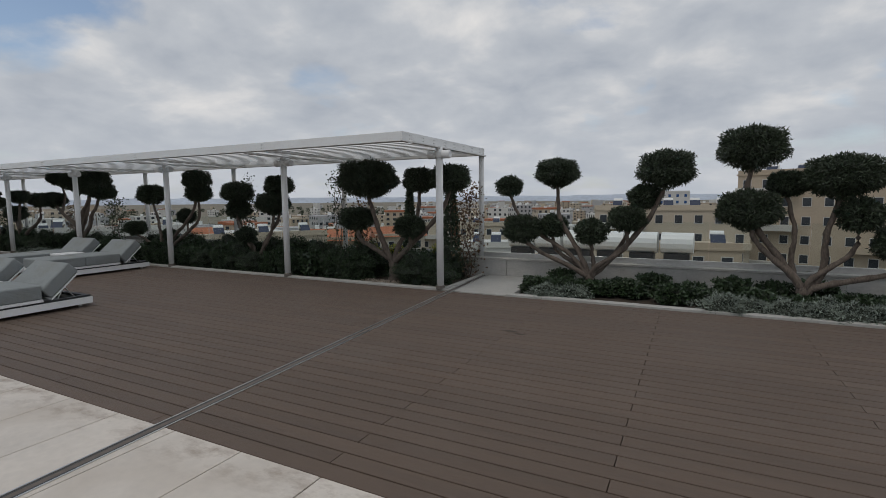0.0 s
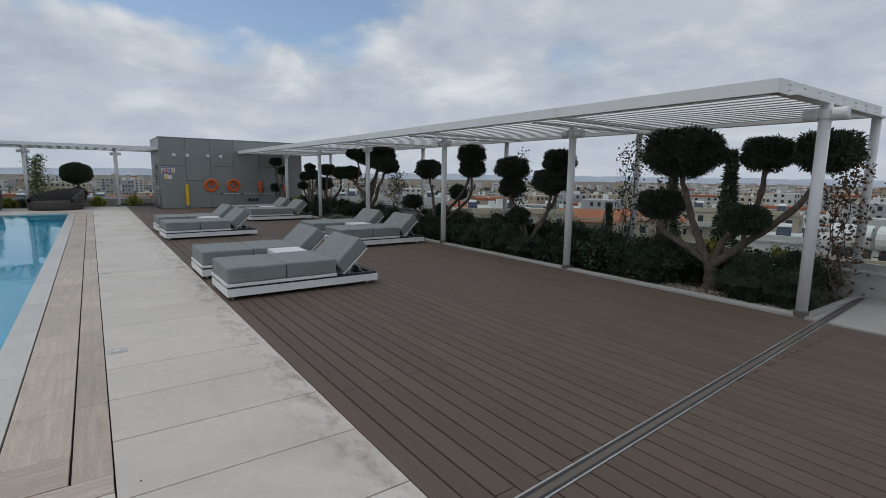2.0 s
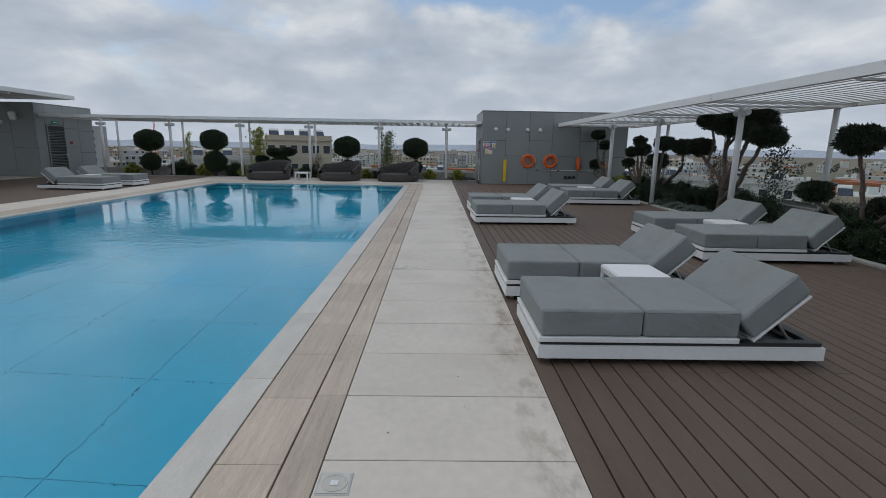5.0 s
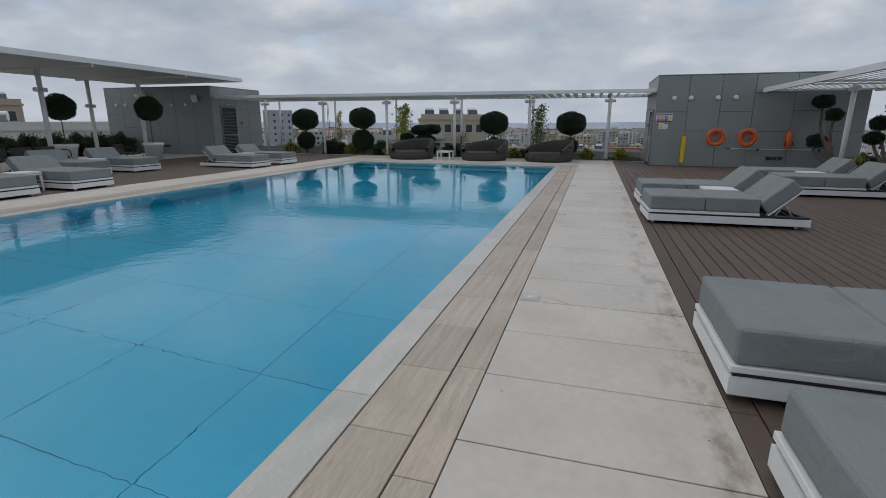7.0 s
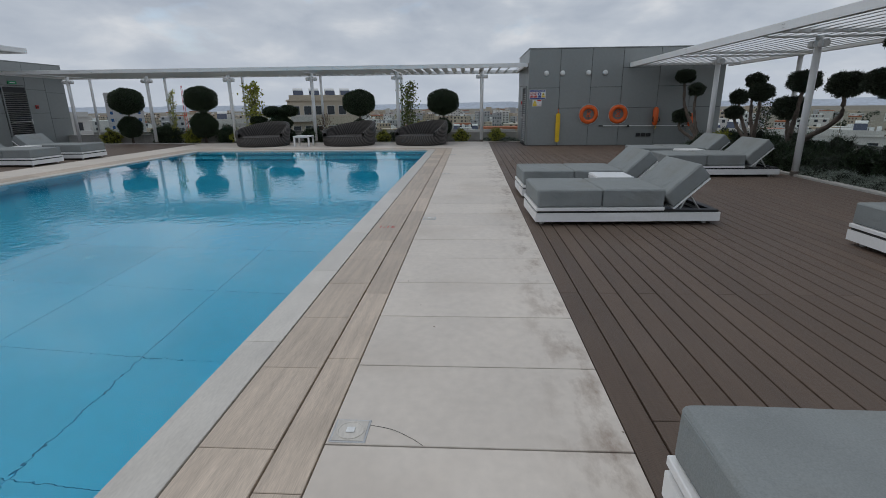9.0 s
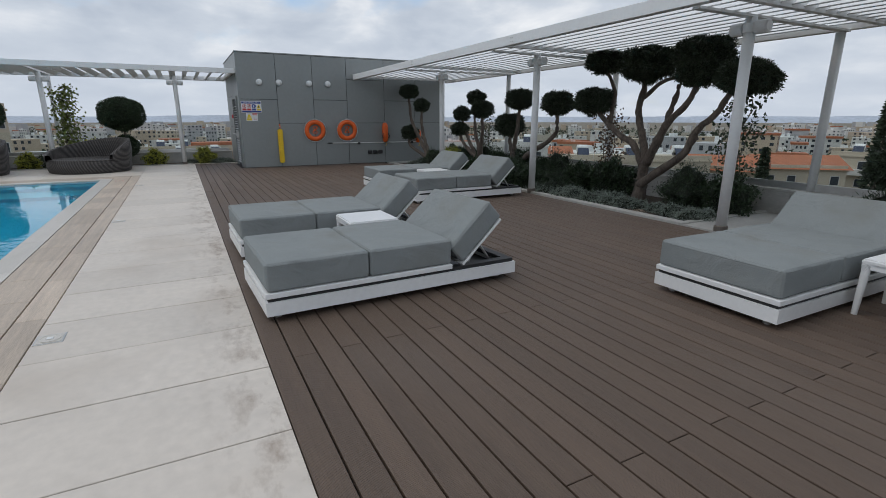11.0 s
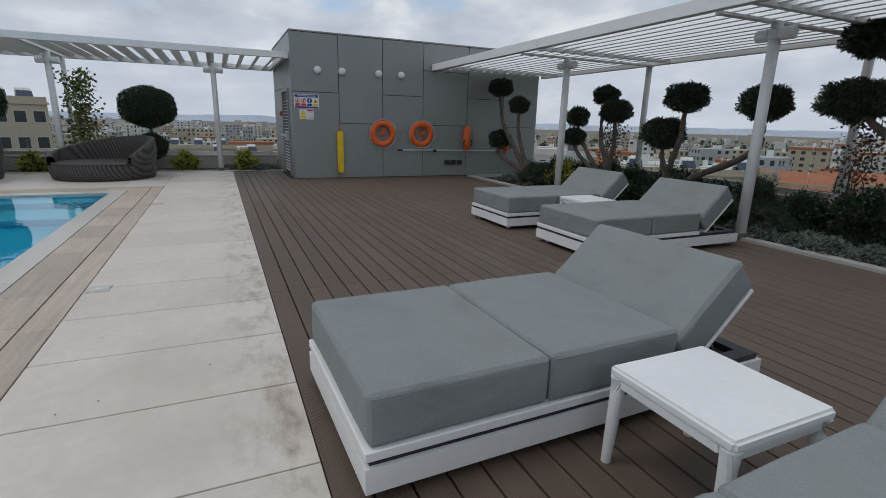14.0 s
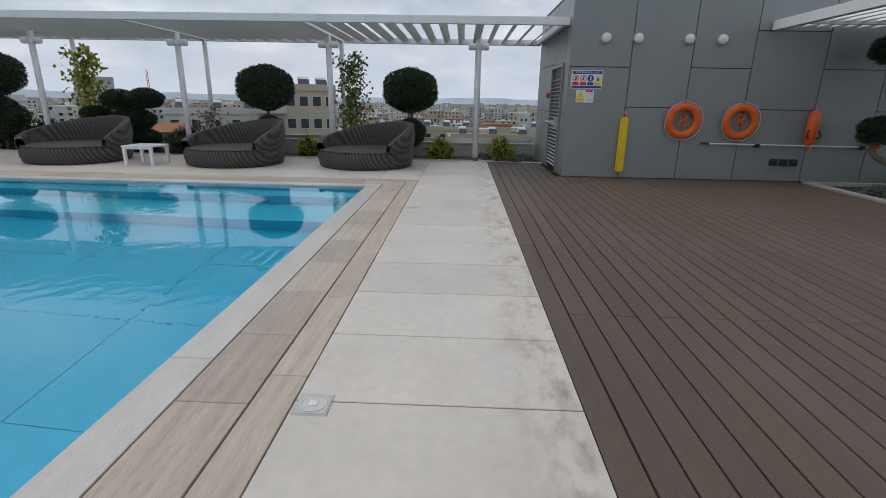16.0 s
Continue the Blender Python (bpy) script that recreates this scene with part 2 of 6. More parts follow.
M_ORANGE = material("orange_plastic", (0.78, 0.13, 0.02), 0.45, scale=5, vary=0.12, bump=0.05)
M_YELLOWPL = material("yellow_plastic", (0.78, 0.52, 0.02), 0.5, scale=5, vary=0.15, bump=0.1)
M_LAMPWHITE = material("white_lamp_cover", (0.72, 0.73, 0.72), 0.35)
M_SIGN_WHITE = material("sign_white", (0.72, 0.72, 0.72), 0.4)
M_SIGN_BLUE = material("sign_blue", (0.02, 0.05, 0.25), 0.4)
M_SIGN_RED = material("sign_red", (0.55, 0.03, 0.03), 0.4)
M_SIGN_YELLOW = material("sign_yellow", (0.75, 0.55, 0.03), 0.4)
M_POOL = material("blue_pool_tile", (0.007, 0.405, 0.60), 0.4, scale=0.8, vary=0.09, bump=0.02, piece=0.05, coords="Position")
M_POOL_PALE = material("pale_blue_pool_tile", (0.06, 0.50, 0.66), 0.4, scale=0.8, vary=0.06, bump=0.02, coords="Position")
M_COLLAR = material("weathered_post_collar", (0.17, 0.15, 0.13), 0.6, metal=0.4, scale=20)
M_INFILL = material("brown_drain_infill", (0.13, 0.105, 0.085), 0.7, scale=20, vary=0.3, coords="Position")
M_GREEN = material("exit_green", (0.02, 0.3, 0.12), 0.4)


def glass(name, tint, rough=0.0, ior=1.45):
    m = bpy.data.materials.new(name)
    m.use_nodes = True
    b = m.node_tree.nodes["Principled BSDF"]
    b.inputs["Base Color"].default_value = (*tint, 1)
    b.inputs["Roughness"].default_value, b.inputs["IOR"].default_value = rough, ior
    b.inputs["Transmission Weight"].default_value = 1.0
    return m


M_GLASS = glass("clear_glass", (0.90, 0.95, 0.94), 0.0, 1.12)
M_WATER = glass("pool_water", (0.53, 0.91, 0.98), 0.0, 1.33)
wnt = M_WATER.node_tree
w_geo = wnt.nodes.new("ShaderNodeNewGeometry")
w_noise = wnt.nodes.new("ShaderNodeTexNoise")
w_noise.inputs["Scale"].default_value, w_noise.inputs["Detail"].default_value = 7.0, 2
w_bump = wnt.nodes.new("ShaderNodeBump")
w_bump.inputs["Strength"].default_value, w_bump.inputs["Distance"].default_value = 0.10, 0.02
w_area = wnt.nodes.new("ShaderNodeTexNoise")
w_area.inputs["Scale"].default_value = 0.35
w_map = wnt.nodes.new("ShaderNodeMapRange")
w_map.inputs[1].default_value, w_map.inputs[2].default_value, w_map.inputs[3].default_value, w_map.inputs[4].default_value = 0.42, 0.60, 0.012, 0.26
wnt.links.new(w_geo.outputs["Position"], w_noise.inputs["Vector"])
wnt.links.new(w_geo.outputs["Position"], w_area.inputs["Vector"])
wnt.links.new(w_area.outputs["Fac"], w_map.inputs[0])
wnt.links.new(w_map.outputs[0], w_bump.inputs["Strength"])
wnt.links.new(w_noise.outputs["Fac"], w_bump.inputs["Height"])
wnt.links.new(w_bump.outputs[0], wnt.nodes["Principled BSDF"].inputs["Normal"])

# run-off marks on the walkway tiles beside the deck
tn, tl = M_TILE.node_tree.nodes, M_TILE.node_tree.links
t_geo = tn.new("ShaderNodeNewGeometry")
t_sep = tn.new("ShaderNodeSeparateXYZ")
tl.new(t_geo.outputs["Position"], t_sep.inputs[0])
t_edge = tn.new("ShaderNodeMapRange")
t_edge.inputs[1].default_value, t_edge.inputs[2].default_value = -0.42, -0.10
tl.new(t_sep.outputs[1], t_edge.inputs[0])
t_past = tn.new("ShaderNodeMapRange")
t_past.inputs[1].default_value, t_past.inputs[2].default_value, t_past.inputs[3].default_value, t_past.inputs[4].default_value = -0.05, 0.0, 1.0, 0.25
tl.new(t_sep.outputs[1], t_past.inputs[0])
t_map = tn.new("ShaderNodeMapping"); t_map.inputs["Scale"].default_value = (1.3, 2.4, 1)
tl.new(t_geo.outputs["Position"], t_map.inputs[0])
t_noise = tn.new("ShaderNodeTexNoise"); t_noise.inputs["Scale"].default_value, t_noise.inputs["Detail"].default_value, t_noise.inputs["Roughness"].default_value = 2.4, 8, 0.65
tl.new(t_map.outputs[0], t_noise.inputs["Vector"])
t_mask = tn.new("ShaderNodeMapRange"); t_mask.inputs[1].default_value, t_mask.inputs[2].default_value, t_mask.inputs[4].default_value = 0.47, 0.66, 0.68
tl.new(t_noise.outputs["Fac"], t_mask.inputs[0])
t_m1 = tn.new("ShaderNodeMath"); t_m1.operation = "MULTIPLY"
t_m2 = tn.new("ShaderNodeMath"); t_m2.operation = "MULTIPLY"
tl.new(t_edge.outputs[0], t_m1.inputs[0]); tl.new(t_mask.outputs[0], t_m1.inputs[1])
tl.new(t_m1.outputs[0], t_m2.inputs[0]); tl.new(t_past.outputs[0], t_m2.inputs[1])
t_mix = tn.new("ShaderNodeMixRGB"); t_mix.inputs[2].default_value = (0.215, 0.15, 0.105, 1)
t_base = tn["Principled BSDF"].inputs["Base Color"]
tl.new(t_base.links[0].from_socket, t_mix.inputs[1]); tl.new(t_m2.outputs[0], t_mix.inputs[0])
tl.new(t_mix.outputs[0], t_base)

# ---------- mesh helpers ----------


def part(name, bm, mat, parent=None, label="", m=None, smooth=False):
    me = bpy.data.meshes.new(name)
    if smooth:
        for f in bm.faces:
            f.smooth = True
    bm.to_mesh(me)
    bm.free()
    me.materials.append(mat)
    ob = new(name, me)
    if parent is not None:
        ob.parent = parent
    if m is not None:
        ob.matrix_basis = m
    if label:
        ob["label"] = label
    return ob


def thing(name, label, category, group="", m=None, kind=""):
    ob = new(name)
    if m is not None:
        ob.matrix_basis = m
    return tagged(ob, label, category, group, kind)


def block(x0, x1, y0, y1, z0, z1, bevel=0.0, segments=1, bm=None):
    own = bm or bmesh.new()
    r = bmesh.ops.create_cube(own, size=1, matrix=Matrix.Translation(((x0 + x1) / 2, (y0 + y1) / 2, (z0 + z1) / 2)) @ Matrix.Diagonal((abs(x1 - x0), abs(y1 - y0), abs(z1 - z0), 1)))
    if bevel:
        edges = {e for v in r["verts"] for e in v.link_edges}
        bmesh.ops.bevel(own, geom=list(edges), offset=bevel, segments=segments, affect="EDGES")
    return own


def tube(points, radii, sides=8, bm=None, cap=True):
    """A tapered tube through a list of points."""
    own = bm or bmesh.new()
    rings = []
    for i, p in enumerate(points):
        a, b = Vector(points[max(i - 1, 0)]), Vector(points[min(i + 1, len(points) - 1)])
        q = (b - a).normalized().to_track_quat("Z", "Y")
        r = radii[i]
        rings.append([own.verts.new(Vector(p) + q @ Vector((r * math.cos(2 * math.pi * k / sides), r * math.sin(2 * math.pi * k / sides), 0))) for k in range(sides)])
    for a, b in zip(rings, rings[1:]):
        for k in range(sides):
            own.faces.new((a[k], a[(k + 1) % sides], b[(k + 1) % sides], b[k]))
    if cap:
        own.faces.new(rings[0][::-1])
        own.faces.new(rings[-1])
    return own


def spline(points, steps=6):
    """Points along a smooth curve through the given ones."""
    pts = [Vector(p) for p in points]
    out = []
    for i in range(len(pts) - 1):
        p0, p1, p2, p3 = pts[max(i - 1, 0)], pts[i], pts[i + 1], pts[min(i + 2, len(pts) - 1)]
        for k in range(steps):
            t = k / steps
            out.append(0.5 * (2 * p1 + (p2 - p0) * t + (2 * p0 - 5 * p1 + 4 * p2 - p3) * t * t + (3 * p1 - p0 - 3 * p2 + p3) * t ** 3))
    out.append(pts[-1])
    return out


def lathe(profile, sides=28):
    """A turned shape from (radius, height) pairs."""
    bm = bmesh.new()
    rings = [[bm.verts.new((r * math.cos(2 * math.pi * k / sides), r * math.sin(2 * math.pi * k / sides), z)) for k in range(sides)] for r, z in profile]
    for a, b in zip(rings, rings[1:]):
        for k in range(sides):
            bm.faces.new((a[k], a[(k + 1) % sides], b[(k + 1) % sides], b[k]))
    bm.faces.new(rings[0][::-1])
    bm.faces.new(rings[-1])
    return bm


def quads_mesh(name, verts, count, mats, index=None):
    """A mesh of loose quads from an array of 4 * count corners."""
    me = bpy.data.meshes.new(name)
    me.vertices.add(4 * count)
    me.vertices.foreach_set("co", np.asarray(verts, dtype=np.float32).ravel())
    me.loops.add(4 * count)
    me.loops.foreach_set("vertex_index", np.arange(4 * count, dtype=np.int32))
    me.polygons.add(count)
    me.polygons.foreach_set("loop_start", np.arange(0, 4 * count, 4, dtype=np.int32))
    for m in mats:
        me.materials.append(m)
    if index is not None:
        me.polygons.foreach_set("material_index", np.asarray(index, dtype=np.int32))
    me.update(calc_edges=True)
    return me


def leaf_quads(rng, centres, outward, length, width):
    """Narrow pointed leaves at the centres, leaning along the outward directions."""
    n = len(centres)
    d = outward + rng.normal(0, 0.75, (n, 3))
    d /= np.linalg.norm(d, axis=1)[:, None] + 1e-9
    s = np.cross(d, rng.normal(0, 1, (n, 3)))
    s /= np.linalg.norm(s, axis=1)[:, None] + 1e-9
    ln = length * rng.uniform(0.7, 1.3, (n, 1))
    wd = width * rng.uniform(0.7, 1.3, (n, 1))
    return np.stack([centres, centres + d * ln * 0.5 + s * wd, centres + d * ln, centres + d * ln * 0.5 - s * wd], 1)


def clump_meshes(name, rx, rz, leaves, length, width, leaf_mat, seed, rough=0.12, depth=0.75):
    """A rounded clump of leaves: the leaf mesh and an inner core mesh, coloured dark as painted shade."""
    rng = np.random.default_rng(seed)
    u = rng.normal(0, 1, (leaves, 3))
    u /= np.linalg.norm(u, axis=1)[:, None]
    lump = 1 + rough * (np.sin(u[:, 0] * 5 + seed) * np.sin(u[:, 1] * 6 + 1) + np.sin(u[:, 2] * 7 + seed * 2) * 0.6) + rng.normal(0, rough * 0.35, leaves)
    k = depth + (1 - depth) * rng.random(leaves) ** 0.5
    c = u * (k * lump)[:, None] * np.array([rx, rx, rz])
    me = quads_mesh(name, leaf_quads(rng, c, u * 0.9, length, width), leaves, [leaf_mat])
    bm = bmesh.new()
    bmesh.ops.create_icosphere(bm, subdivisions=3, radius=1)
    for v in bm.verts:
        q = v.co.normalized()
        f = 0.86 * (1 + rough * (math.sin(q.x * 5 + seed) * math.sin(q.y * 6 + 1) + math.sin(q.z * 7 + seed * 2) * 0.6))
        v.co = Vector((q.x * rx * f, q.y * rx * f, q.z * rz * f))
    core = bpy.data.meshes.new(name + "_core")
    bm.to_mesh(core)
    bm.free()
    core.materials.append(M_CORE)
    return me, core


def put(name, mesh, parent, m, label=""):
    ob = new(name, mesh)
    if parent is not None:
        ob.parent = parent
    ob.matrix_basis = m
    if label:
        ob["label"] = label
    return ob


def place(x, y, z, s=1.0, turn=0.0, sz=None):
    return Matrix.LocRotScale((x, y, z), Euler((0, 0, turn)), (s, s, sz if sz else s))


# ---------- plan ----------
POOL_X0, POOL_X1, POOL_Y0, POOL_Y1 = -20.97, 0.62, -10.4, -2.215
RIM = 0.825          # width of the stone strips round the water
LEFT = -12.42        # deck edge beyond the pool
KERB = 6.0           # deck edge at the planters
WALL = 8.1           # low wall behind the planters
POSTS = (2.12, -1.81, -5.96, -10.28, -14.47, -18.54)
FAR_X = -24.9        # edge of the far paving

# ---------- ground far below, and hills ----------
M_LAND = material("town_ground", (0.17, 0.15, 0.11), 0.95, scale=0.012, vary=0.45, bump=0, stains=0.7, stain_rgb=(0.07, 0.085, 0.045), stain_scale=0.006, coords="Position")
bm = bmesh.new()
bmesh.ops.create_circle(bm, cap_ends=True, segments=64, radius=4800)
tagged(part("ground", bm, M_LAND, m=pose(0, 0, -26)), "dry plain under the town", "ground", kind="structure")
# pale blue stands in for distance haze, painted straight onto the hills
M_HILL = material("hill_painted_haze", (0.40, 0.45, 0.52), 1.0, scale=0.004, vary=0.2, bump=0, coords="Position")
bm = bmesh.new()
ring = []
for i in range(200):
    a = radians(-60 + i * 1.3)
    h = 26 + 22 * noise.noise((i * 0.11, 0, 3)) + 14 * noise.noise((i * 0.43, 7, 1)) + 6 * noise.noise((i * 1.3, 2, 5))
    ring.append((bm.verts.new((-4300 * math.sin(a), 4300 * math.cos(a), -40)), bm.verts.new((-4500 * math.sin(a), 4500 * math.cos(a), max(h, 4) * 0.75))))
for a, b in zip(ring, ring[1:]):
    bm.faces.new((a[0], b[0], b[1], a[1]))
tagged(part("backdrop", bm, M_HILL, smooth=True), "hills along the horizon, distance haze painted in as blue-grey", "hills", kind="structure")

# ---------- roof slab and floors ----------
tagged(part("roof_slab", block(-27.4, 16, -26, 8.4, -26, -1.56), M_CONC), "concrete building under the terrace", "building", kind="structure")


def ring_slab(name, x0, x1, y0, y1, z0, z1, mat, label, category):
    return tagged(part(name, block(x0, x1, y0, y1, z0, z1), mat), label, category, kind="structure")


deck_base = ring_slab("floor", FAR_X + 0.02, 16, 0.0, KERB, -0.29, -0.03, M_GAP, "brown ribbed composite decking on dark joists", "deck")
left_base = ring_slab("floor_left", FAR_X + 0.02, 16, -26.5, LEFT, -0.29, -0.03, M_GAP, "brown composite decking beyond the pool", "deck")
walk_base = ring_slab("pavement", FAR_X, 16, -1.388, -0.002, -0.29, -0.022, M_GAP, "pale porcelain tile walkway beside the pool", "pavement")
far_base = ring_slab("pavement_far", FAR_X, POOL_X0 - RIM, LEFT + 0.005, -1.39, -0.29, -0.022, M_GAP, "pale tile paving at the end of the pool", "pavement")
beyond_base = ring_slab("pavement_beyond", POOL_X0 - RIM, 16, LEFT + 0.005, POOL_Y0 - RIM, -0.29, -0.022, M_GAP, "pale tile walkway on the other side of the pool", "pavement")
near_base = ring_slab("pavement_near", POOL_X1 + RIM, 16, POOL_Y0 - RIM, -1.39, -0.29, -0.022, M_GAP, "pale tile paving at the near end of the pool", "pavement")
edge_base = new("pool_edge")
tagged(edge_base, "stone coping and travertine strips round the pool", "pool edge", kind="structure")
part("bed", block(POOL_X0 - RIM, POOL_X1 + RIM, POOL_Y1 + 0.003, POOL_Y1 + RIM, -0.29, -0.03), M_GAP, edge_base)
part("bed", block(POOL_X0 - RIM, POOL_X1 + RIM, POOL_Y0 - RIM, POOL_Y0 - 0.003, -0.29, -0.03), M_GAP, edge_base)
part("bed", block(POOL_X0 - RIM, POOL_X0 - 0.003, POOL_Y0, POOL_Y1, -0.29, -0.03), M_GAP, edge_base)
part("bed", block(POOL_X1 + 0.003, POOL_X1 + RIM, POOL_Y0, POOL_Y1, -0.29, -0.03), M_GAP, edge_base)

# ---------- pool ----------
pool = thing("pool", "rectangular rooftop pool with blue tiled floor and still water", "pool", kind="structure")
for x0, x1, y0, y1 in ((POOL_X0 - 0.2, POOL_X1 + 0.2, POOL_Y1, POOL_Y1 + 0.2), (POOL_X0 - 0.2, POOL_X1 + 0.2, POOL_Y0 - 0.2, POOL_Y0), (POOL_X0 - 0.2, POOL_X0, POOL_Y0, POOL_Y1), (POOL_X1, POOL_X1 + 0.2, POOL_Y0, POOL_Y1)):
    part("pool_wall", block(x0, x1, y0, y1, -1.5, -0.031), M_POOL_PALE, pool)
part("pool_floor", block(POOL_X0, POOL_X1, POOL_Y0, POOL_Y1, -1.55, -1.41), M_POOL_PALE, pool)
for i, (w, z) in enumerate(((0.5, -0.4), (1.5, -0.95))):
    part("pool_step", block(POOL_X0 + (0 if i == 0 else 0.5), POOL_X0 + w, POOL_Y0, POOL_Y1, -1.4, z, 0.01), M_POOL_PALE, pool)
tile_me = None
nx, ny = 15, 6
tw, th = (POOL_X1 - POOL_X0 - 1.5) / nx, (POOL_Y1 - POOL_Y0) / ny
for i in range(nx):
    for j in range(ny):
        if tile_me is None:
            ob = part("floor_tile", block(-tw / 2 + 0.004, tw / 2 - 0.004, -th / 2 + 0.004, th / 2 - 0.004, 0, 0.012), M_POOL, pool)
            tile_me = ob.data
        else:
            ob = put("floor_tile", tile_me, pool, Matrix())
        ob.matrix_basis = pose(POOL_X0 + 1.5 + (i + 0.5) * tw, POOL_Y0 + (j + 0.5) * th, -1.408)
for x in (-3.45, -7.0, -9.6, -12.95, -16.2):
    for y in (-5.7, -8.6):
        inlet = part("floor_inlet", lathe([(0.11, 0), (0.11, 0.012), (0.085, 0.02), (0.08, 0.01), (0.04, 0.012), (0.03, 0.02)], 20), M_POOL_PALE, pool, "pale blue round floor inlet", pose(x, y, -1.394) @ Matrix.Scale(0.6, 4))
bm = bmesh.new()
bmesh.ops.create_grid(bm, x_segments=2, y_segments=2, size=0.5)
water = tagged(part("water", bm, M_WATER, m=Matrix.LocRotScale(((POOL_X0 + POOL_X1) / 2, (POOL_Y0 + POOL_Y1) / 2, -0.03), None, (POOL_X1 - POOL_X0, POOL_Y1 - POOL_Y0, 1))), "calm clear blue pool water", "water", kind="structure")
water.visible_shadow = False

# ---------- low walls, kerbs and planter soil ----------


def kerb(x0, x1, y0, y1, label="pale concrete planter kerb", z=0.02):
    return tagged(part("kerb", block(x0, x1, y0, y1, -0.29, z, 0.008), M_CONC), label, "kerb", kind="structure")


GAPS = ((2.22, 3.46), (-10.82, -9.58))
SPANS = ((3.46, 16), (-9.58, 2.22), (-22.62, -10.82))
for x0, x1 in SPANS:
    kerb(x0, x1, KERB + 0.003, KERB + 0.15)
    tagged(part("soil", block(x0 + 0.1, x1 - 0.1, KERB + 0.15, WALL, -0.29, -0.05), M_SOIL), "dark planter soil with bark and gravel", "soil", kind="structure")
    for xe in (x0, x1 - 0.1):
        kerb(xe, xe + 0.1, KERB + 0.153, WALL - 0.003)
for x0, x1 in GAPS:
    ring_slab("path", x0 + 0.004, x1 - 0.004, KERB + 0.003, WALL - 0.003, -0.29, -0.002, M_CONC, "pale concrete slab path between two planters", "path")


def low_wall(name, along, a0, a1, b0, b1, top):
    """A stone-faced parapet of slabs under a cap; along is 'x' or 'y'."""
    t = thing(name, "low veined-stone parapet wall with a pale cap", "wall", kind="structure")
    def bx(p0, p1, q0, q1, z0, z1, bev=0.0):
        return block(p0, p1, q0, q1, z0, z1, bev) if along == "x" else block(q0, q1, p0, p1, z0, z1, bev)
    part("wall_core", bx(a0, a1, b0 + 0.02, b1 - 0.02, -0.29, top - 0.05), M_CONC, t)
    n = max(int(abs(a1 - a0) / 1.2), 1)
    step = (a1 - a0) / n
    for i in range(n):
        part("slab", bx(a0 + i * step + 0.004, a0 + (i + 1) * step - 0.004, b0, b0 + 0.018, -0.28, top - 0.052, 0.002), M_MARBLE, t)
        part("slab", bx(a0 + i * step + 0.004, a0 + (i + 1) * step - 0.004, b1 - 0.018, b1, -0.28, top - 0.052, 0.002), M_MARBLE, t)
    part("cap", bx(a0, a1, b0 - 0.03, b1 + 0.03, top - 0.05, top, 0.008), M_CONC, t)
    return t


low_wall("wall_north", "x", -22.6, 16, WALL, WALL + 0.3, 0.40)
low_wall("wall_west", "y", -19.45, 1.3, -26.5, -26.2, 0.34)


def balustrade(points, z0, z1, label):
    t = thing("glass_balustrade", label, "balustrade")
    (xa, ya), (xb, yb) = points[0], points[-1]
    d = Vector((xb - xa, yb - ya, 0))
    q = Matrix.Translation((xa, ya, 0)) @ d.to_track_quat("X", "Z").to_matrix().to_4x4()
    for side in (-1, 1):
        part("base_channel", block(0, d.length, side * 0.014 - 0.006, side * 0.014 + 0.006, z0 - 0.02, z0 + 0.095, 0.002), M_STEEL, t, "brushed aluminium base channel", q)
    for (xa, ya), (xb, yb) in zip(points, points[1:]):
        d = Vector((xb - xa, yb - ya, 0))
        q = Matrix.Translation((xa, ya, 0)) @ d.to_track_quat("X", "Z").to_matrix().to_4x4()
        g = part("glass_pane", block(0.012, d.length - 0.012, -0.006, 0.006, z0, z1), M_GLASS, t, m=q)
        g.visible_shadow = False
        part("clamp", block(-0.03, 0.03, -0.02, 0.02, z0 - 0.02, z0 + 0.07, 0.004), M_STEEL, t, m=q)
    return t


balustrade([(16 - i * 1.55, WALL + 0.15) for i in range(25)], 0.415, 1.25, "frameless clear glass balustrade on the parapet")
balustrade([(-26.35, 1.2 - i * 1.5) for i in range(14)], 0.35, 1.06, "frameless clear glass balustrade at the far parapet")

# ---------- plant room with grey cladding ----------
room = thing("plant_room", "flat-roofed plant room clad in flush grey panels", "building", kind="structure")
BX, BY0, BY1, BZ = -22.68, 1.35, 8.25, 3.41
part("wall_core", block(-26.5, BX - 0.03, BY0 + 0.03, BY1 - 0.03, -0.29, BZ - 0.04), M_DARKMETAL, room)
part("roof_trim", block(-26.52, BX + 0.01, BY0 - 0.01, BY1 + 0.01, BZ - 0.035, BZ, 0.004), M_CLAD, room)
cols = ((1.35, 2.47, (2.05,)), (2.47, 3.58, (1.34,)), (3.58, 4.68, (2.06,)), (4.68, 5.98, (1.34, 2.71)), (5.98, 7.11, (2.07,)), (7.11, 8.25, (1.34,)))
for y0, y1, cuts in cols:
    zs = (0.0, *cuts, BZ - 0.037)
    for z0, z1 in zip(zs, zs[1:]):
        part("panel", block(BX - 0.028, BX, y0 + 0.007, y1 - 0.007, z0 + 0.007, z1 - 0.007, 0.003), M_CLAD, room)
for x0, x1, cuts in ((-26.5, -25.6, (1.2, 2.2)), (-25.6, -24.42, (1.2, 2.2)), (-23.16, -22.68, (1.2,))):
    zs = (0.0, *cuts, BZ - 0.037)
    for z0, z1 in zip(zs, zs[1:]):
        part("panel", block(x0 + 0.007, x1 - (0.035 if x1 == BX else 0.007), BY0, BY0 + 0.028, z0 + 0.007, z1 - 0.007, 0.003), M_CLAD, room)
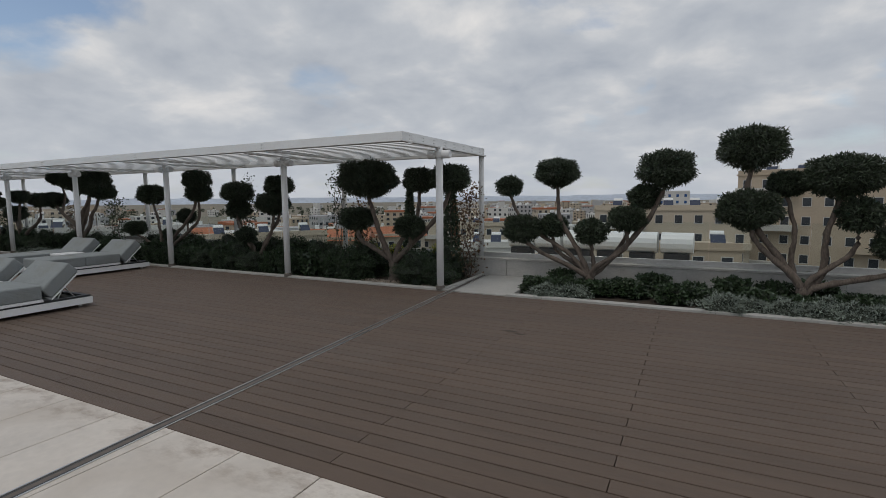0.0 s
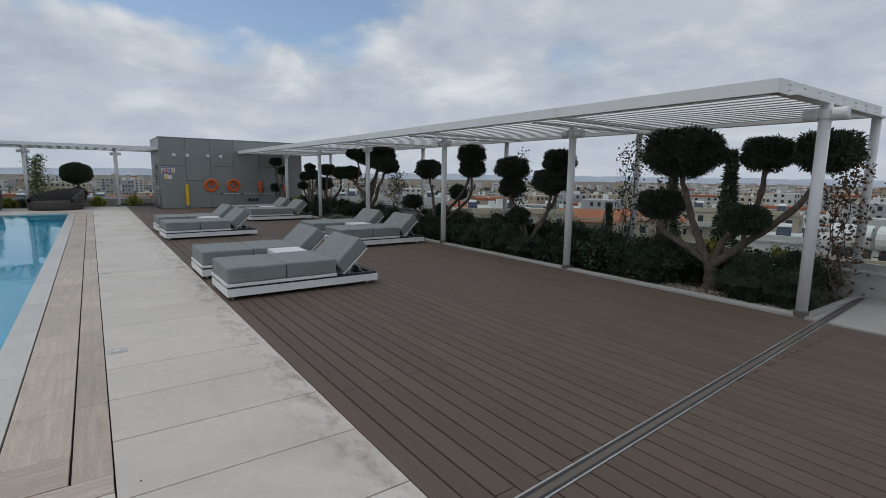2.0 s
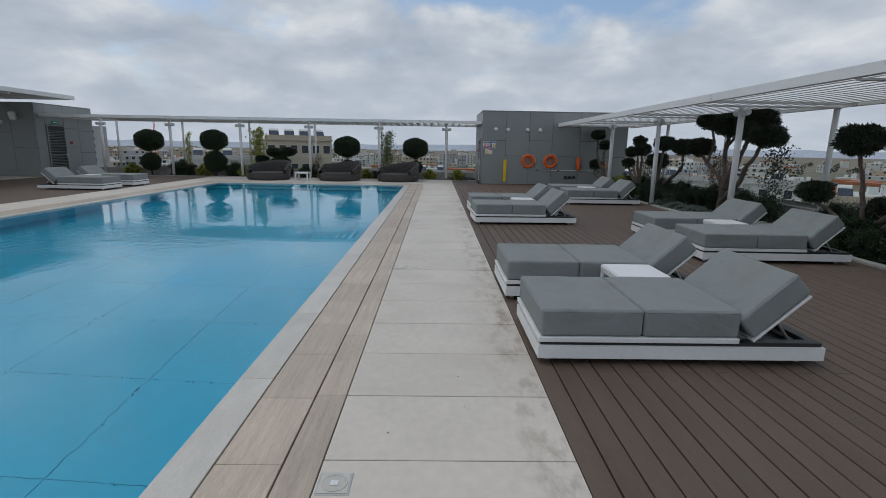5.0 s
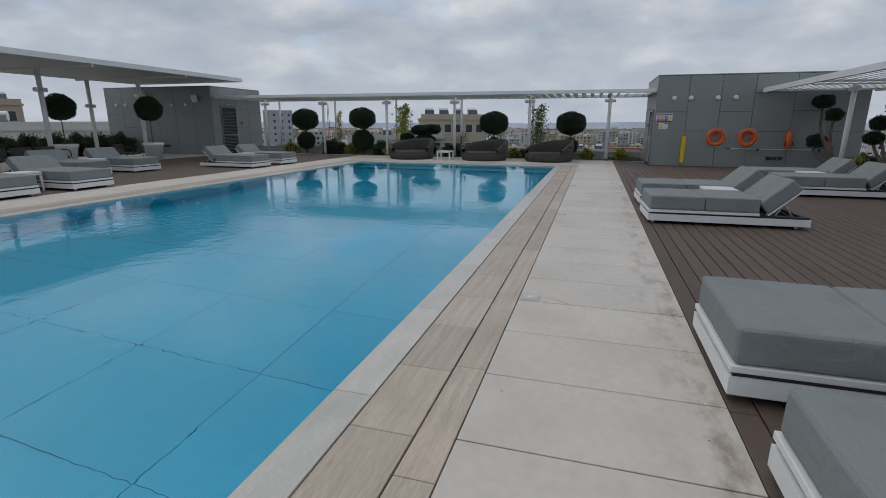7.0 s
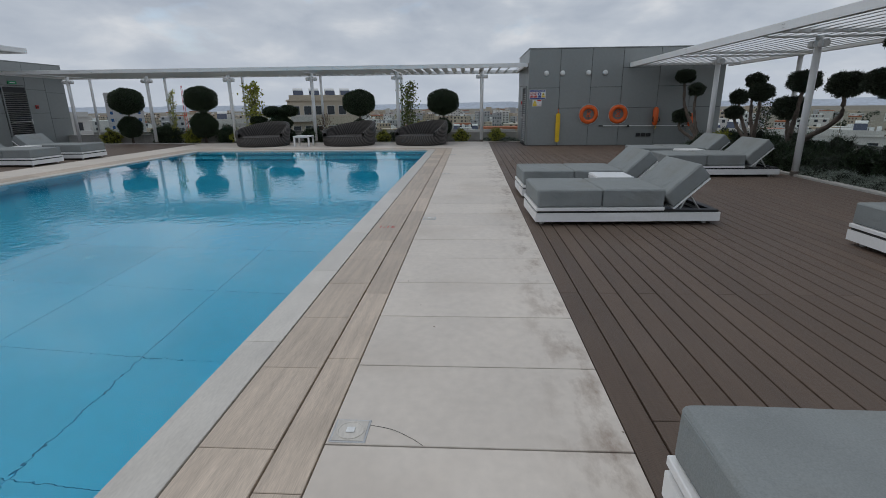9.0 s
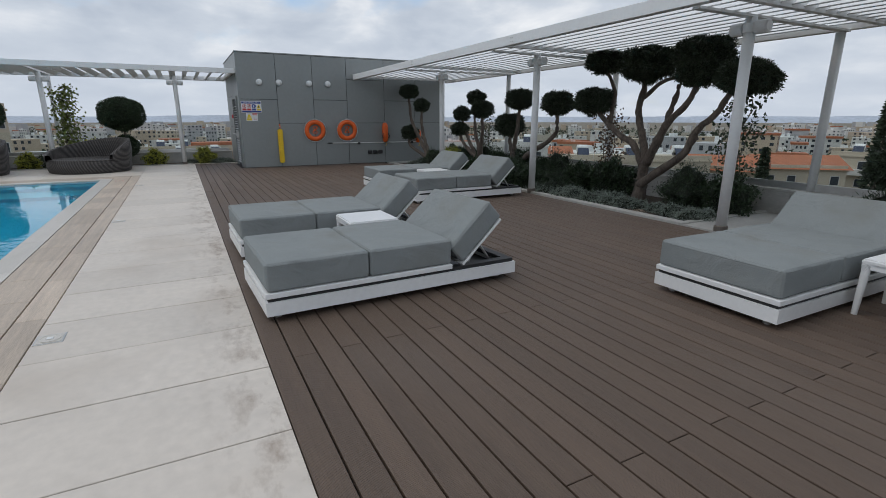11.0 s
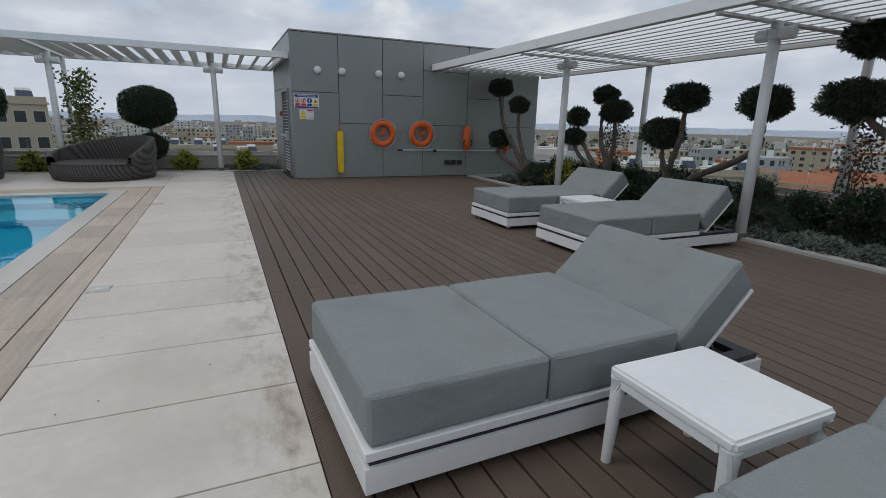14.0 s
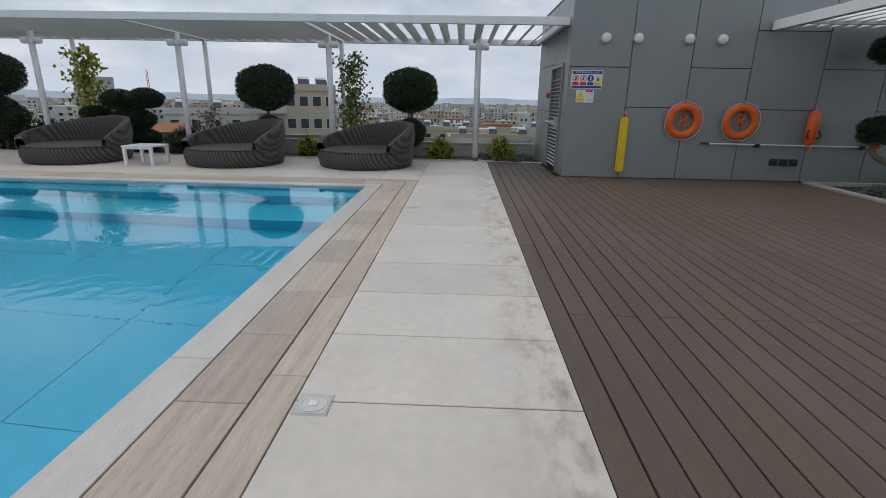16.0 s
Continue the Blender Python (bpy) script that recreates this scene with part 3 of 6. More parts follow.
part("panel", block(-24.41, -23.17, BY0, BY0 + 0.028, 2.16, BZ - 0.045, 0.003), M_CLAD, room)


def louvre_door(m, w, h, parent_label, kind="structure", slat_from=0.12):
    d = thing("door_1", parent_label, "door", kind=kind, m=m)
    for x0, x1 in ((0, 0.06), (w - 0.06, w)):
        part("door_frame", block(x0, x1, -0.035, 0.02, 0, h, 0.004), M_CLAD, d)
    part("door_frame", block(0.06, w - 0.06, -0.035, 0.02, h - 0.06, h, 0.004), M_CLAD, d)
    part("backing", block(0.06, w - 0.06, 0.012, 0.02, 0.01, h - 0.06), M_BLACK, d)
    n = int((h - 0.3) / 0.075)
    bm = block(0.07, w - 0.07, -0.02, 0.012, 0, 0.012)
    bmesh.ops.rotate(bm, verts=bm.verts, cent=(0, 0, 0), matrix=Matrix.Rotation(radians(32), 3, "X"))
    slat = part("slat", bm, M_STEEL, d, m=pose(0, 0, 0.12))
    for i in range(1, n):
        put("slat", slat.data, d, pose(0, 0, 0.12 + i * 0.075))
    part("push_bar", tube([(0.09, -0.09, 1.0), (w - 0.09, -0.09, 1.0)], [0.018, 0.018], 10), M_STEEL, d, "steel push bar")
    part("handle", block(w - 0.16, w - 0.09, -0.10, -0.02, 0.9, 1.1, 0.01), M_STEEL, d)
    return d


louvre_door(pose(-24.4, BY0 - 0.004, 0), 1.22, 2.14, "grey louvred plant room door, closed")
alarm = thing("alarm_button", "small red fire alarm call point on the wall", "alarm", m=pose(-24.75, BY0 - 0.002, 1.55))
part("case", block(-0.06, 0.06, -0.05, 0, -0.06, 0.06, 0.008), M_SIGN_RED, alarm)
part("face", block(-0.035, 0.035, -0.056, -0.05, -0.035, 0.035), M_BLACK, alarm)


def wall_lamp(y, z, x=BX):
    t = thing("wall_lamp", "small round white bulkhead lamp on the grey wall", "lamp", group="lamps on the grey walls", m=pose(x, y, z))
    r = Matrix.Rotation(radians(90), 4, "Y")
    part("cover", lathe([(0.088, 0.0), (0.088, 0.05), (0.08, 0.075), (0.05, 0.09), (0.01, 0.095)], 20), M_LAMPWHITE, t, m=r, smooth=True)
    part("base", lathe([(0.092, 0.0), (0.092, 0.016)], 20), M_STEEL, t, m=r)


for y in (1.97, 2.55, 3.47, 4.06):
    wall_lamp(y, 2.55)


def lifebuoy(y, z):
    t = thing("lifebuoy", "orange ring lifebuoy with white rope hung on the wall", "lifebuoy", group="lifebuoys on the plant room wall", m=pose(BX + 0.075, y, z, 0, 6, 0))
    bm = bmesh.new()
    R, r, n, k = 0.265, 0.072, 36, 12
    rings = [[bm.verts.new((0.75 * r * math.cos(2 * math.pi * j / k), (R + r * math.sin(2 * math.pi * j / k)) * math.cos(2 * math.pi * i / n), (R + r * math.sin(2 * math.pi * j / k)) * math.sin(2 * math.pi * i / n))) for j in range(k)] for i in range(n)]
    for i in range(n):
        for j in range(k):
            bm.faces.new((rings[i][j], rings[(i + 1) % n][j], rings[(i + 1) % n][(j + 1) % k], rings[i][(j + 1) % k]))
    part("ring", bm, M_ORANGE, t, smooth=True)
    pts = []
    for i in range(33):
        a = 2 * math.pi * i / 32
        rr = R + 0.082 + 0.012 * abs(math.sin(2 * a))
        pts.append((0.03, rr * math.cos(a), rr * math.sin(a)))
    part("rope", tube(pts, [0.005] * 33, 6), M_LAMPWHITE, t, "white grab rope")
    for i in range(4):
        a = math.pi / 4 + i * math.pi / 2
        band = tube([(0.058 * math.cos(j * math.pi / 5), (R + 0.079 * math.sin(j * math.pi / 5 - math.pi / 2 + math.pi / 2)) * math.cos(a), (R + 0.079 * math.sin(j * math.pi / 5)) * math.sin(a)) for j in range(6)], [0.012] * 6, 5)
        part("band", band, M_ORANGE, t)
    loops = []
    for i in range(40):
        a = i * 0.75
        loops.append((0.0, 0.07 * math.sin(a) + 0.02 * math.sin(i), 0.12 + 0.11 * math.cos(a * 0.5) - 0.1))
    part("line", tube(loops, [0.009] * 40, 5), M_ORANGE, t, "coiled orange throwing line")
    part("hook", tube([(-0.075, 0, R + 0.11), (0.0, 0, R + 0.11), (0.06, 0, R + 0.08), (0.06, 0, R + 0.12)], [0.012] * 4, 6), M_STEEL, t)


lifebuoy(3.555, 1.11)
lifebuoy(4.615, 1.11)


def rescue_can(y, z0, z1):
    t = thing("rescue_buoy", "orange torpedo rescue buoy with black handles on the wall", "rescue buoy", m=pose(BX + 0.09, y, 0))
    h = z1 - z0
    part("body", lathe([(0.03, z0), (0.075, z0 + 0.06 * h), (0.1, z0 + 0.3 * h), (0.1, z0 + 0.8 * h), (0.075, z0 + 0.95 * h), (0.03, z1)], 18), M_ORANGE, t, smooth=True)
    for s in (-1, 1):
        part("handle", tube(spline([(0.06, s * 0.07, z0 + 0.2 * h), (0.09, s * 0.13, z0 + 0.28 * h), (0.06, s * 0.09, z0 + 0.45 * h)], 4), [0.014] * 9, 6), M_BLACK, t, "black moulded handle")
    part("strap", tube(spline([(0.06, 0.0, z0), (0.04, 0.03, z0 - 0.08), (0.05, -0.02, z0 - 0.12)], 4), [0.008] * 9, 5), M_YELLOWPL, t)
    part("hook", tube([(-0.09, 0, z1 + 0.03), (0, 0, z1 + 0.03), (0, 0, z1 - 0.02)], [0.01] * 3, 6), M_STEEL, t)


rescue_can(5.95, 0.7, 1.35)
rescue_can(7.2, 0.66, 1.12)
rt = thing("rescue_tube", "long yellow foam rescue tube hanging on the wall", "rescue tube", m=pose(BX + 0.07, 2.46, 0.06, 0, 0, 0))
bm = block(-0.055, 0.055, -0.075, 0.075, 0.06, 1.10, 0.03, 2)
part("foam_body", bm, M_YELLOWPL, rt, smooth=False)
for i in range(9):
    part("ridge", block(0.052, 0.062, -0.05, 0.05, 0.14 + i * 0.105, 0.17 + i * 0.105, 0.004), M_YELLOWPL, rt)
part("strap", tube(spline([(0, 0, 1.1), (0.02, 0.01, 1.17), (-0.03, 0.0, 1.24), (-0.06, 0, 1.25)], 4), [0.012] * 13, 6), M_ORANGE, rt, "orange strap")
part("clip", block(-0.02, 0.02, -0.015, 0.015, 1.16, 1.2, 0.004), M_STEEL, rt)
pole = thing("rescue_pole", "long aluminium rescue pole on wall brackets", "pole", m=pose(BX + 0.07, 0.05, 0.69))
part("shaft", tube([(0, 3.9, 0.01), (0, 7.2, 0.0)], [0.013, 0.013], 10), M_LAMPWHITE, pole)
part("grip", tube([(0, 3.9, 0.01), (0, 4.05, 0.01)], [0.021, 0.021], 10), M_BLACK, pole)
for y in (4.95, 6.9):
    part("bracket", lathe([(0.04, -0.06), (0.04, 0.03)], 14), M_BLACK, pole, m=pose(0, y, -0.01, 0, -90, 0))
sock = thing("socket_box", "row of three black outdoor power sockets", "socket", m=pose(BX, 5.6, 0.37))
for i in range(3):
    s = part("socket", block(0, 0.05, -0.27 + i * 0.19, -0.12 + i * 0.19, -0.06, 0.06, 0.012), M_BLACK, sock)
    part("lid", block(0.05, 0.065, -0.25 + i * 0.19, -0.14 + i * 0.19, -0.045, 0.045, 0.01), M_DARKMETAL, s)

# safety signs
def words(text, size, mat, parent, m):
    c = bpy.data.curves.new("lettering", "FONT")
    c.body, c.size, c.align_x, c.align_y = text, size, "CENTER", "CENTER"
    c.extrude = 0.0004
    c.materials.append(mat)
    ob = new("lettering", c)
    ob.parent, ob.matrix_basis = parent, m
    return ob


FACE = pose(0, 0, 0, 90, 0, 90)   # text upright, facing +x


def safety_sign():
    t = thing("pool_rules_sign", "white and blue pool rules sign with four pictograms", "sign", m=pose(BX + 0.004, 1.69, 1.825))
    part("board", block(0, 0.006, -0.29, 0.29, -0.165, 0.165, 0.002), M_SIGN_WHITE, t)
    part("header", block(0.006, 0.008, -0.275, 0.275, 0.095, 0.152), M_SIGN_BLUE, t)
    part("footer", block(0.006, 0.008, -0.275, 0.275, -0.155, -0.115), M_SIGN_BLUE, t)
    words("SWIMMINGPOOL RULES", 0.042, M_SIGN_WHITE, t, pose(0.0085, 0, 0.123) @ FACE)
    for i, (mat, low) in enumerate(((M_SIGN_RED, M_SIGN_RED), (M_SIGN_RED, M_SIGN_RED), (M_SIGN_BLUE, M_SIGN_BLUE), (M_SIGN_YELLOW, M_SIGN_YELLOW))):
        y = -0.205 + i * 0.137
        if i < 2:
            bm = bmesh.new()
            n = 24
            rings = [[bm.verts.new((0.0075, y + r * math.cos(2 * math.pi * k / n), 0.02 + r * math.sin(2 * math.pi * k / n))) for k in range(n)] for r in (0.06, 0.048)]
            for k in range(n):
                bm.faces.new((rings[0][k], rings[0][(k + 1) % n], rings[1][(k + 1) % n], rings[1][k]))
            part("pictogram", bm, mat, t, "red prohibition ring")
            part("bar", block(-0.0005, 0.0012, -0.05, 0.05, -0.006, 0.006), mat, t, m=pose(0.007, y, 0.02, 45, 0, 0))
            part("figure", block(0.0065, 0.0072, y - 0.012, y + 0.016, -0.012, 0.05, 0.0), M_BLACK, t)
        elif i == 2:
            part("pictogram", lathe([(0.06, 0.0), (0.06, 0.0015)], 24), mat, t, "blue round pictogram", pose(0.0065, y, 0.02, 0, 90, 0))
            part("figure", block(0.0082, 0.009, y - 0.012, y + 0.012, -0.02, 0.055), M_SIGN_WHITE, t)
        else:
            bm = bmesh.new()
            bm.faces.new([bm.verts.new((0.0078, y + a, b)) for a, b in ((-0.06, -0.035), (0.06, -0.035), (0.0, 0.07))])
            part("pictogram", bm, mat, t, "yellow warning triangle")
            part("figure", block(0.0079, 0.0086, y - 0.012, y + 0.012, -0.025, 0.025), M_BLACK, t)
        part("caption", block(0.006, 0.0075, y - 0.058, y + 0.058, -0.105, -0.05), low, t)
    s = thing("depth_sign", "small white sign with a yellow triangle and red header", "sign", m=pose(BX + 0.004, 1.68, 1.525))
    part("board", block(0, 0.006, -0.165, 0.165, -0.115, 0.115, 0.002), M_SIGN_WHITE, s)
    bm = bmesh.new()
    bm.faces.new([bm.verts.new((0.0075, -0.08 + a, b)) for a, b in ((-0.07, -0.02), (0.07, -0.02), (0.0, 0.1))])
    part("pictogram", bm, M_SIGN_YELLOW, s, "yellow warning triangle")
    part("caption", block(0.006, 0.0075, -0.15, -0.01, -0.1, -0.035), M_SIGN_YELLOW, s)
    part("header", block(0.006, 0.0075, 0.01, 0.15, 0.075, 0.108), M_SIGN_RED, s)
    words("1.15 m", 0.042, M_SIGN_RED, s, pose(0.0085, 0.08, 0.045) @ FACE)
    words("3.77 FT", 0.040, M_SIGN_RED, s, pose(0.0085, 0.08, -0.075) @ FACE)


safety_sign()

# ---------- pergolas ----------


def bolt_dots(bm, x, y, z, axis, side):
    for i in range(2):
        for j in range(2):
            a, b = (i - 0.5) * 0.05, (j - 0.5) * 0.06
            if axis == "y":
                block(x + a - 0.008, x + a + 0.008, y - 0.006 * side, y + 0.006 * side, z + b - 0.008, z + b + 0.008, bm=bm)
            else:
                block(x - 0.006, x + 0.006, y + a - 0.008, y + a + 0.008, z + b - 0.008, z + b + 0.008, bm=bm)


def spot_pair(x, y, z, along="x"):
    t = thing("spotlight_pair", "pair of white cylindrical spotlights clamped to a pergola post", "spotlight", group="pergola spotlights", m=pose(x, y, z, 0, 0, 0 if along == "x" else 90))
    for s in (-1, 1):
        part("lamp_head", lathe([(0.06, 0.07), (0.078, 0.08), (0.078, 0.22), (0.06, 0.235)], 18), M_WHITE, t, m=pose(0, 0, 0, 0, 90 * s, 0), smooth=False)
    part("collar", lathe([(0.085, -0.05), (0.085, 0.05)], 18), M_WHITE, t)


def round_post(parent, x, y, z0, z1, r):
    p = part("post", lathe([(r, z0), (r, z1)], 18), M_WHITE, parent, m=pose(x, y, 0), smooth=True)
    if z0 < 0.1:
        part("post_base", lathe([(r + 0.02, z0), (r + 0.02, z0 + 0.07), (r + 0.008, z0 + 0.08)], 18), M_COLLAR, p, "grey post base collar")


perg = thing("pergola", "long white steel louvre pergola over the planters", "pergola")
PY0, PY1, PZ0, PZ1 = 4.96, 8.36, 2.71, 2.87
E0, E1 = 2.02, 2.07        # end beside the first path
part("front_beam", block(-22.66, E0, PY0 - 0.06, PY0 + 0.06, PZ0, PZ1, 0.004), M_WHITE, perg)
part("rear_beam", block(-22.66, E1, PY1 - 0.06, PY1 + 0.06, PZ0, PZ1, 0.004), M_WHITE, perg)
bm = bmesh.new()
v = [bm.verts.new(c) for c in ((E0 - 0.1, PY0, PZ0), (E0, PY0, PZ0), (E1, PY1, PZ0), (E1 - 0.1, PY1, PZ0), (E0 - 0.1, PY0, PZ1), (E0, PY0, PZ1), (E1, PY1, PZ1), (E1 - 0.1, PY1, PZ1))]
for f in ((0, 3, 2, 1), (4, 5, 6, 7), (0, 1, 5, 4), (1, 2, 6, 5), (2, 3, 7, 6), (3, 0, 4, 7)):
    bm.faces.new([v[i] for i in f])
part("end_beam", bm, M_WHITE, perg)
for x in POSTS[1:] + (-22.3,):
    part("cross_beam", block(x + 0.35, x + 0.43, PY0 + 0.06, PY1 - 0.06, PZ0 + 0.01, PZ1 - 0.015, 0.003), M_WHITE, perg)
bm = block(-22.6, 1.94, -0.085, 0.085, -0.008, 0.008)
bmesh.ops.rotate(bm, verts=bm.verts, cent=(0, 0, 0), matrix=Matrix.Rotation(radians(28), 3, "X"))
first = None
for i in range(13):
    m = pose(0, PY0 + 0.24 + i * 0.243, 2.795)
    if first is None:
        first = part("louvre", bm, M_WHITE, perg, m=m)
    else:
        put("louvre", first.data, perg, m)
bm = bmesh.new()
for x in (-1.2, -5.3, -9.5, -13.7, -17.9):
    bolt_dots(bm, x, PY0 - 0.062, 2.79, "y", 1)
for i in range(8):
    k = (i + 0.5) / 8
    bolt_dots(bm, E0 + (E1 - E0) * k + 0.002, PY0 + (PY1 - PY0) * k, 2.79, "x", 1)
part("bolts", bm, M_STEEL, perg)
for x in POSTS:
    round_post(perg, x, KERB + 0.06, 0.0, 2.69, 0.068)
    round_post(perg, x - 0.05, WALL + 0.15, 0.4, 2.69, 0.062)
    spot_pair(x, KERB + 0.06, 2.56)
    part("bracket", block(x - 0.05, x + 0.05, PY0 + 0.06, PY1 - 0.06, 2.68, 2.712, 0.003), M_WHITE, perg)

perg2 = thing("pergola", "white steel louvre pergola over the daybeds and planters", "pergola")
QX0, QX1, QZ0, QZ1 = -26.6, -22.95, 2.79, 2.93
part("front_beam", block(QX1 - 0.06, QX1 + 0.06, -19.44, 1.34, QZ0, QZ1, 0.004), M_WHITE, perg2)
part("rear_beam", block(QX0 - 0.06, QX0 + 0.06, -19.44, 1.34, QZ0, QZ1, 0.004), M_WHITE, perg2)
FAR_POSTS = (-0.29, -3.79, -7.38, -10.92, -14.5, -18.0)
for y in FAR_POSTS + (1.28, -19.15):
    part("cross_beam", block(QX0 + 0.06, QX1 - 0.06, y - 0.04, y + 0.04, QZ0 + 0.01, QZ1 - 0.015, 0.003), M_WHITE, perg2)
bm = block(QX0 + 0.07, QX1 - 0.07, -0.085, 0.085, -0.008, 0.008)
bmesh.ops.rotate(bm, verts=bm.verts, cent=(0, 0, 0), matrix=Matrix.Rotation(radians(35), 3, "X"))
first = None
for i in range(57):
    m = pose(0, 1.1 - i * 0.36, 2.86)
    if first is None:
        first = part("louvre", bm, M_WHITE, perg2, m=m)
    else:
        put("louvre", first.data, perg2, m)
bm = bmesh.new()
for i in range(24):
    bolt_dots(bm, QX1 + 0.06, 0.9 - i * 0.85, 2.86, "x", 1)
part("bolts", bm, M_STEEL, perg2)
for y in FAR_POSTS:
    round_post(perg2, -25.05, y, 0.0, 2.8, 0.068)
    round_post(perg2, -26.35, y, 0.34, 2.8, 0.055)
    spot_pair(-25.05, y, 2.6, "y")

# solid canopy and side building beyond the pool
canopy = thing("canopy", "flat white solid canopy roof on slim posts", "canopy")
part("roof_panel", block(-23.0, 9, -24.2, -17.7, 3.55, 3.74, 0.01), M_WHITE, canopy)
for x in (-19.48, -15.25, -11.0, -6.8, -2.6):
    part("fascia", block(x - 0.05, x + 0.05, -24.1, -17.8, 3.47, 3.552, 0.003), M_WHITE, canopy)
    for y in (-20.5, -23.6):
        round_post(canopy, x - (0.1 if y < -21 else 0), y, 0.0, 3.49, 0.085)
    spot_pair(x, -20.5, 2.75)
    spot_pair(x - 0.1, -23.6, 2.35)
SX, SY, SZ = -22.7, -19.47, 3.41
side = thing("service_building", "grey panelled service building under the canopy edge", "building", kind="structure")
part("wall_core", block(-26.6, SX - 0.03, -26.4, SY - 0.03, -0.29, SZ - 0.04), M_DARKMETAL, side)
part("roof_trim", block(-26.62, SX + 0.01, -26.4, SY + 0.01, SZ - 0.035, SZ, 0.004), M_CLAD, side)
for i, (y0, y1, cut) in enumerate(((-20.6, SY, 1.34), (-21.75, -20.6, 2.05), (-22.9, -21.75, 1.34), (-24.1, -22.9, 2.05), (-25.25, -24.1, 1.34), (-26.4, -25.25, 2.05))):
    for z0, z1 in ((0, cut), (cut, SZ - 0.037)):
        part("panel", block(SX - 0.028, SX, y0 + 0.007, y1 - (0.035 if i == 0 else 0.007), z0 + 0.007, z1 - 0.007, 0.003), M_CLAD, side)
for x0, x1, cuts in ((-23.3, SX, (1.34,)), (-25.5, -24.52, (1.34, 2.3)), (-26.6, -25.5, (1.1, 2.2))):
    zs = (0.0, *cuts, SZ - 0.037)
    for z0, z1 in zip(zs, zs[1:]):
        part("panel", block(x0 + 0.007, x1 - 0.007, SY - 0.028, SY, z0 + 0.007, z1 - 0.007, 0.003), M_CLAD, side)
part("panel", block(-24.51, -23.31, SY - 0.028, SY, 2.46, SZ - 0.045, 0.003), M_CLAD, side)
louvre_door(pose(-23.32, SY + 0.004, 0, 0, 0, 180), 1.18, 2.44, "grey louvred service door with push bar, closed")
ex = thing("exit_sign", "small green exit sign above the louvred door", "sign", m=pose(-23.9, SY + 0.002, 2.56))
part("plate", block(-0.2, 0.2, 0, 0.03, -0.06, 0.06, 0.004), M_GREEN, ex)
part("arrow", block(-0.12, 0.12, 0.03, 0.032, -0.018, 0.018), M_SIGN_WHITE, ex)
al = thing("alarm_button", "small red fire alarm call point on the wall", "alarm", m=pose(-24.85, SY + 0.002, 1.6))
part("case", block(-0.07, 0.07, 0, 0.05, -0.07, 0.07, 0.008), M_SIGN_RED, al)
part("face", block(-0.035, 0.035, 0.05, 0.056, -0.035, 0.035), M_BLACK, al)
for y in (-21.0, -21.9, -25.0, -25.6):
    wall_lamp(y, 2.5, SX)
for y, z in ((-20.3, 2.8), (-23.6, 3.0)):
    sp = thing("wall_speaker", "white box loudspeaker tilted on a wall bracket", "loudspeaker", group="wall loudspeakers", m=pose(SX, y, z))
    part("arm", block(0, 0.1, -0.02, 0.02, -0.02, 0.02, 0.004), M_STEEL, sp)
    part("cabinet", block(-0.1, 0.1, -0.12, 0.12, -0.18, 0.18, 0.02, 2), M_WHITE, sp, m=pose(0.19, 0, 0, 0, 18, 12))
sk = thing("socket_box", "row of black outdoor power sockets on grey panels", "socket", m=pose(SX, -22.6, 0.42))
for i in range(3):
    q = part("socket", block(0, 0.05, -0.27 + i * 0.19, -0.12 + i * 0.19, -0.06, 0.06, 0.012), M_BLACK, sk)
    part("lid", block(0.05, 0.065, -0.25 + i * 0.19, -0.14 + i * 0.19, -0.045, 0.045, 0.01), M_DARKMETAL, q)
ring_slab("paving_porch", SX + 0.006, 16, -26.3, -19.4, -0.02, 0.004, M_TILE, "pale tiled floor under the canopy", "paving")

# ---------- sun loungers and tables ----------
def pad(y0, y1, z0, z1, w):
    """A box cushion with rounded, slightly domed faces."""
    bm = block(-w / 2, w / 2, y0, y1, z0, z1)
    bmesh.ops.bevel(bm, geom=list(bm.edges), offset=0.035, segments=3, affect="EDGES", profile=0.6)
    bmesh.ops.subdivide_edges(bm, edges=[e for e in bm.edges if e.calc_length() > 0.3], cuts=5, use_grid_fill=True)
    cx, cy = 0, (y0 + y1) / 2
    for v in bm.verts:
        u, t = (v.co.x - cx) / (w / 2), (v.co.y - cy) / ((y1 - y0) / 2)
        if v.co.z > (z0 + z1) / 2:
            v.co.z += 0.012 * (1 - u * u) * (1 - t * t) + 0.004 * noise.noise((v.co.x * 4, v.co.y * 4, y0))
        if abs(t) > 0.9 or abs(u) > 0.9:
            k = 0.006 * noise.noise((v.co.x * 3, v.co.y * 3 + 5, v.co.z * 9))
            v.co.x += k
            v.co.y += k
    return bm


TILT = 43     # raised backs


def seam(y0, y1, z, w):
    """A thin stitched welt round the top of a cushion."""
    a, r, z = w / 2 - 0.003, 0.03, z - 0.022
    pts = []
    for cx, cy, k in ((a - r, y1 - r - 0.003, 0), (-a + r, y1 - r - 0.003, 1), (-a + r, y0 + r + 0.003, 2), (a - r, y0 + r + 0.003, 3)):
        for j in range(4):
            ang = (k + j / 3) * math.pi / 2
            pts.append((cx + r * math.cos(ang), cy + r * math.sin(ang), z))
    pts.append(pts[0])
    return tube(pts, [0.0045] * len(pts), 6, cap=False)


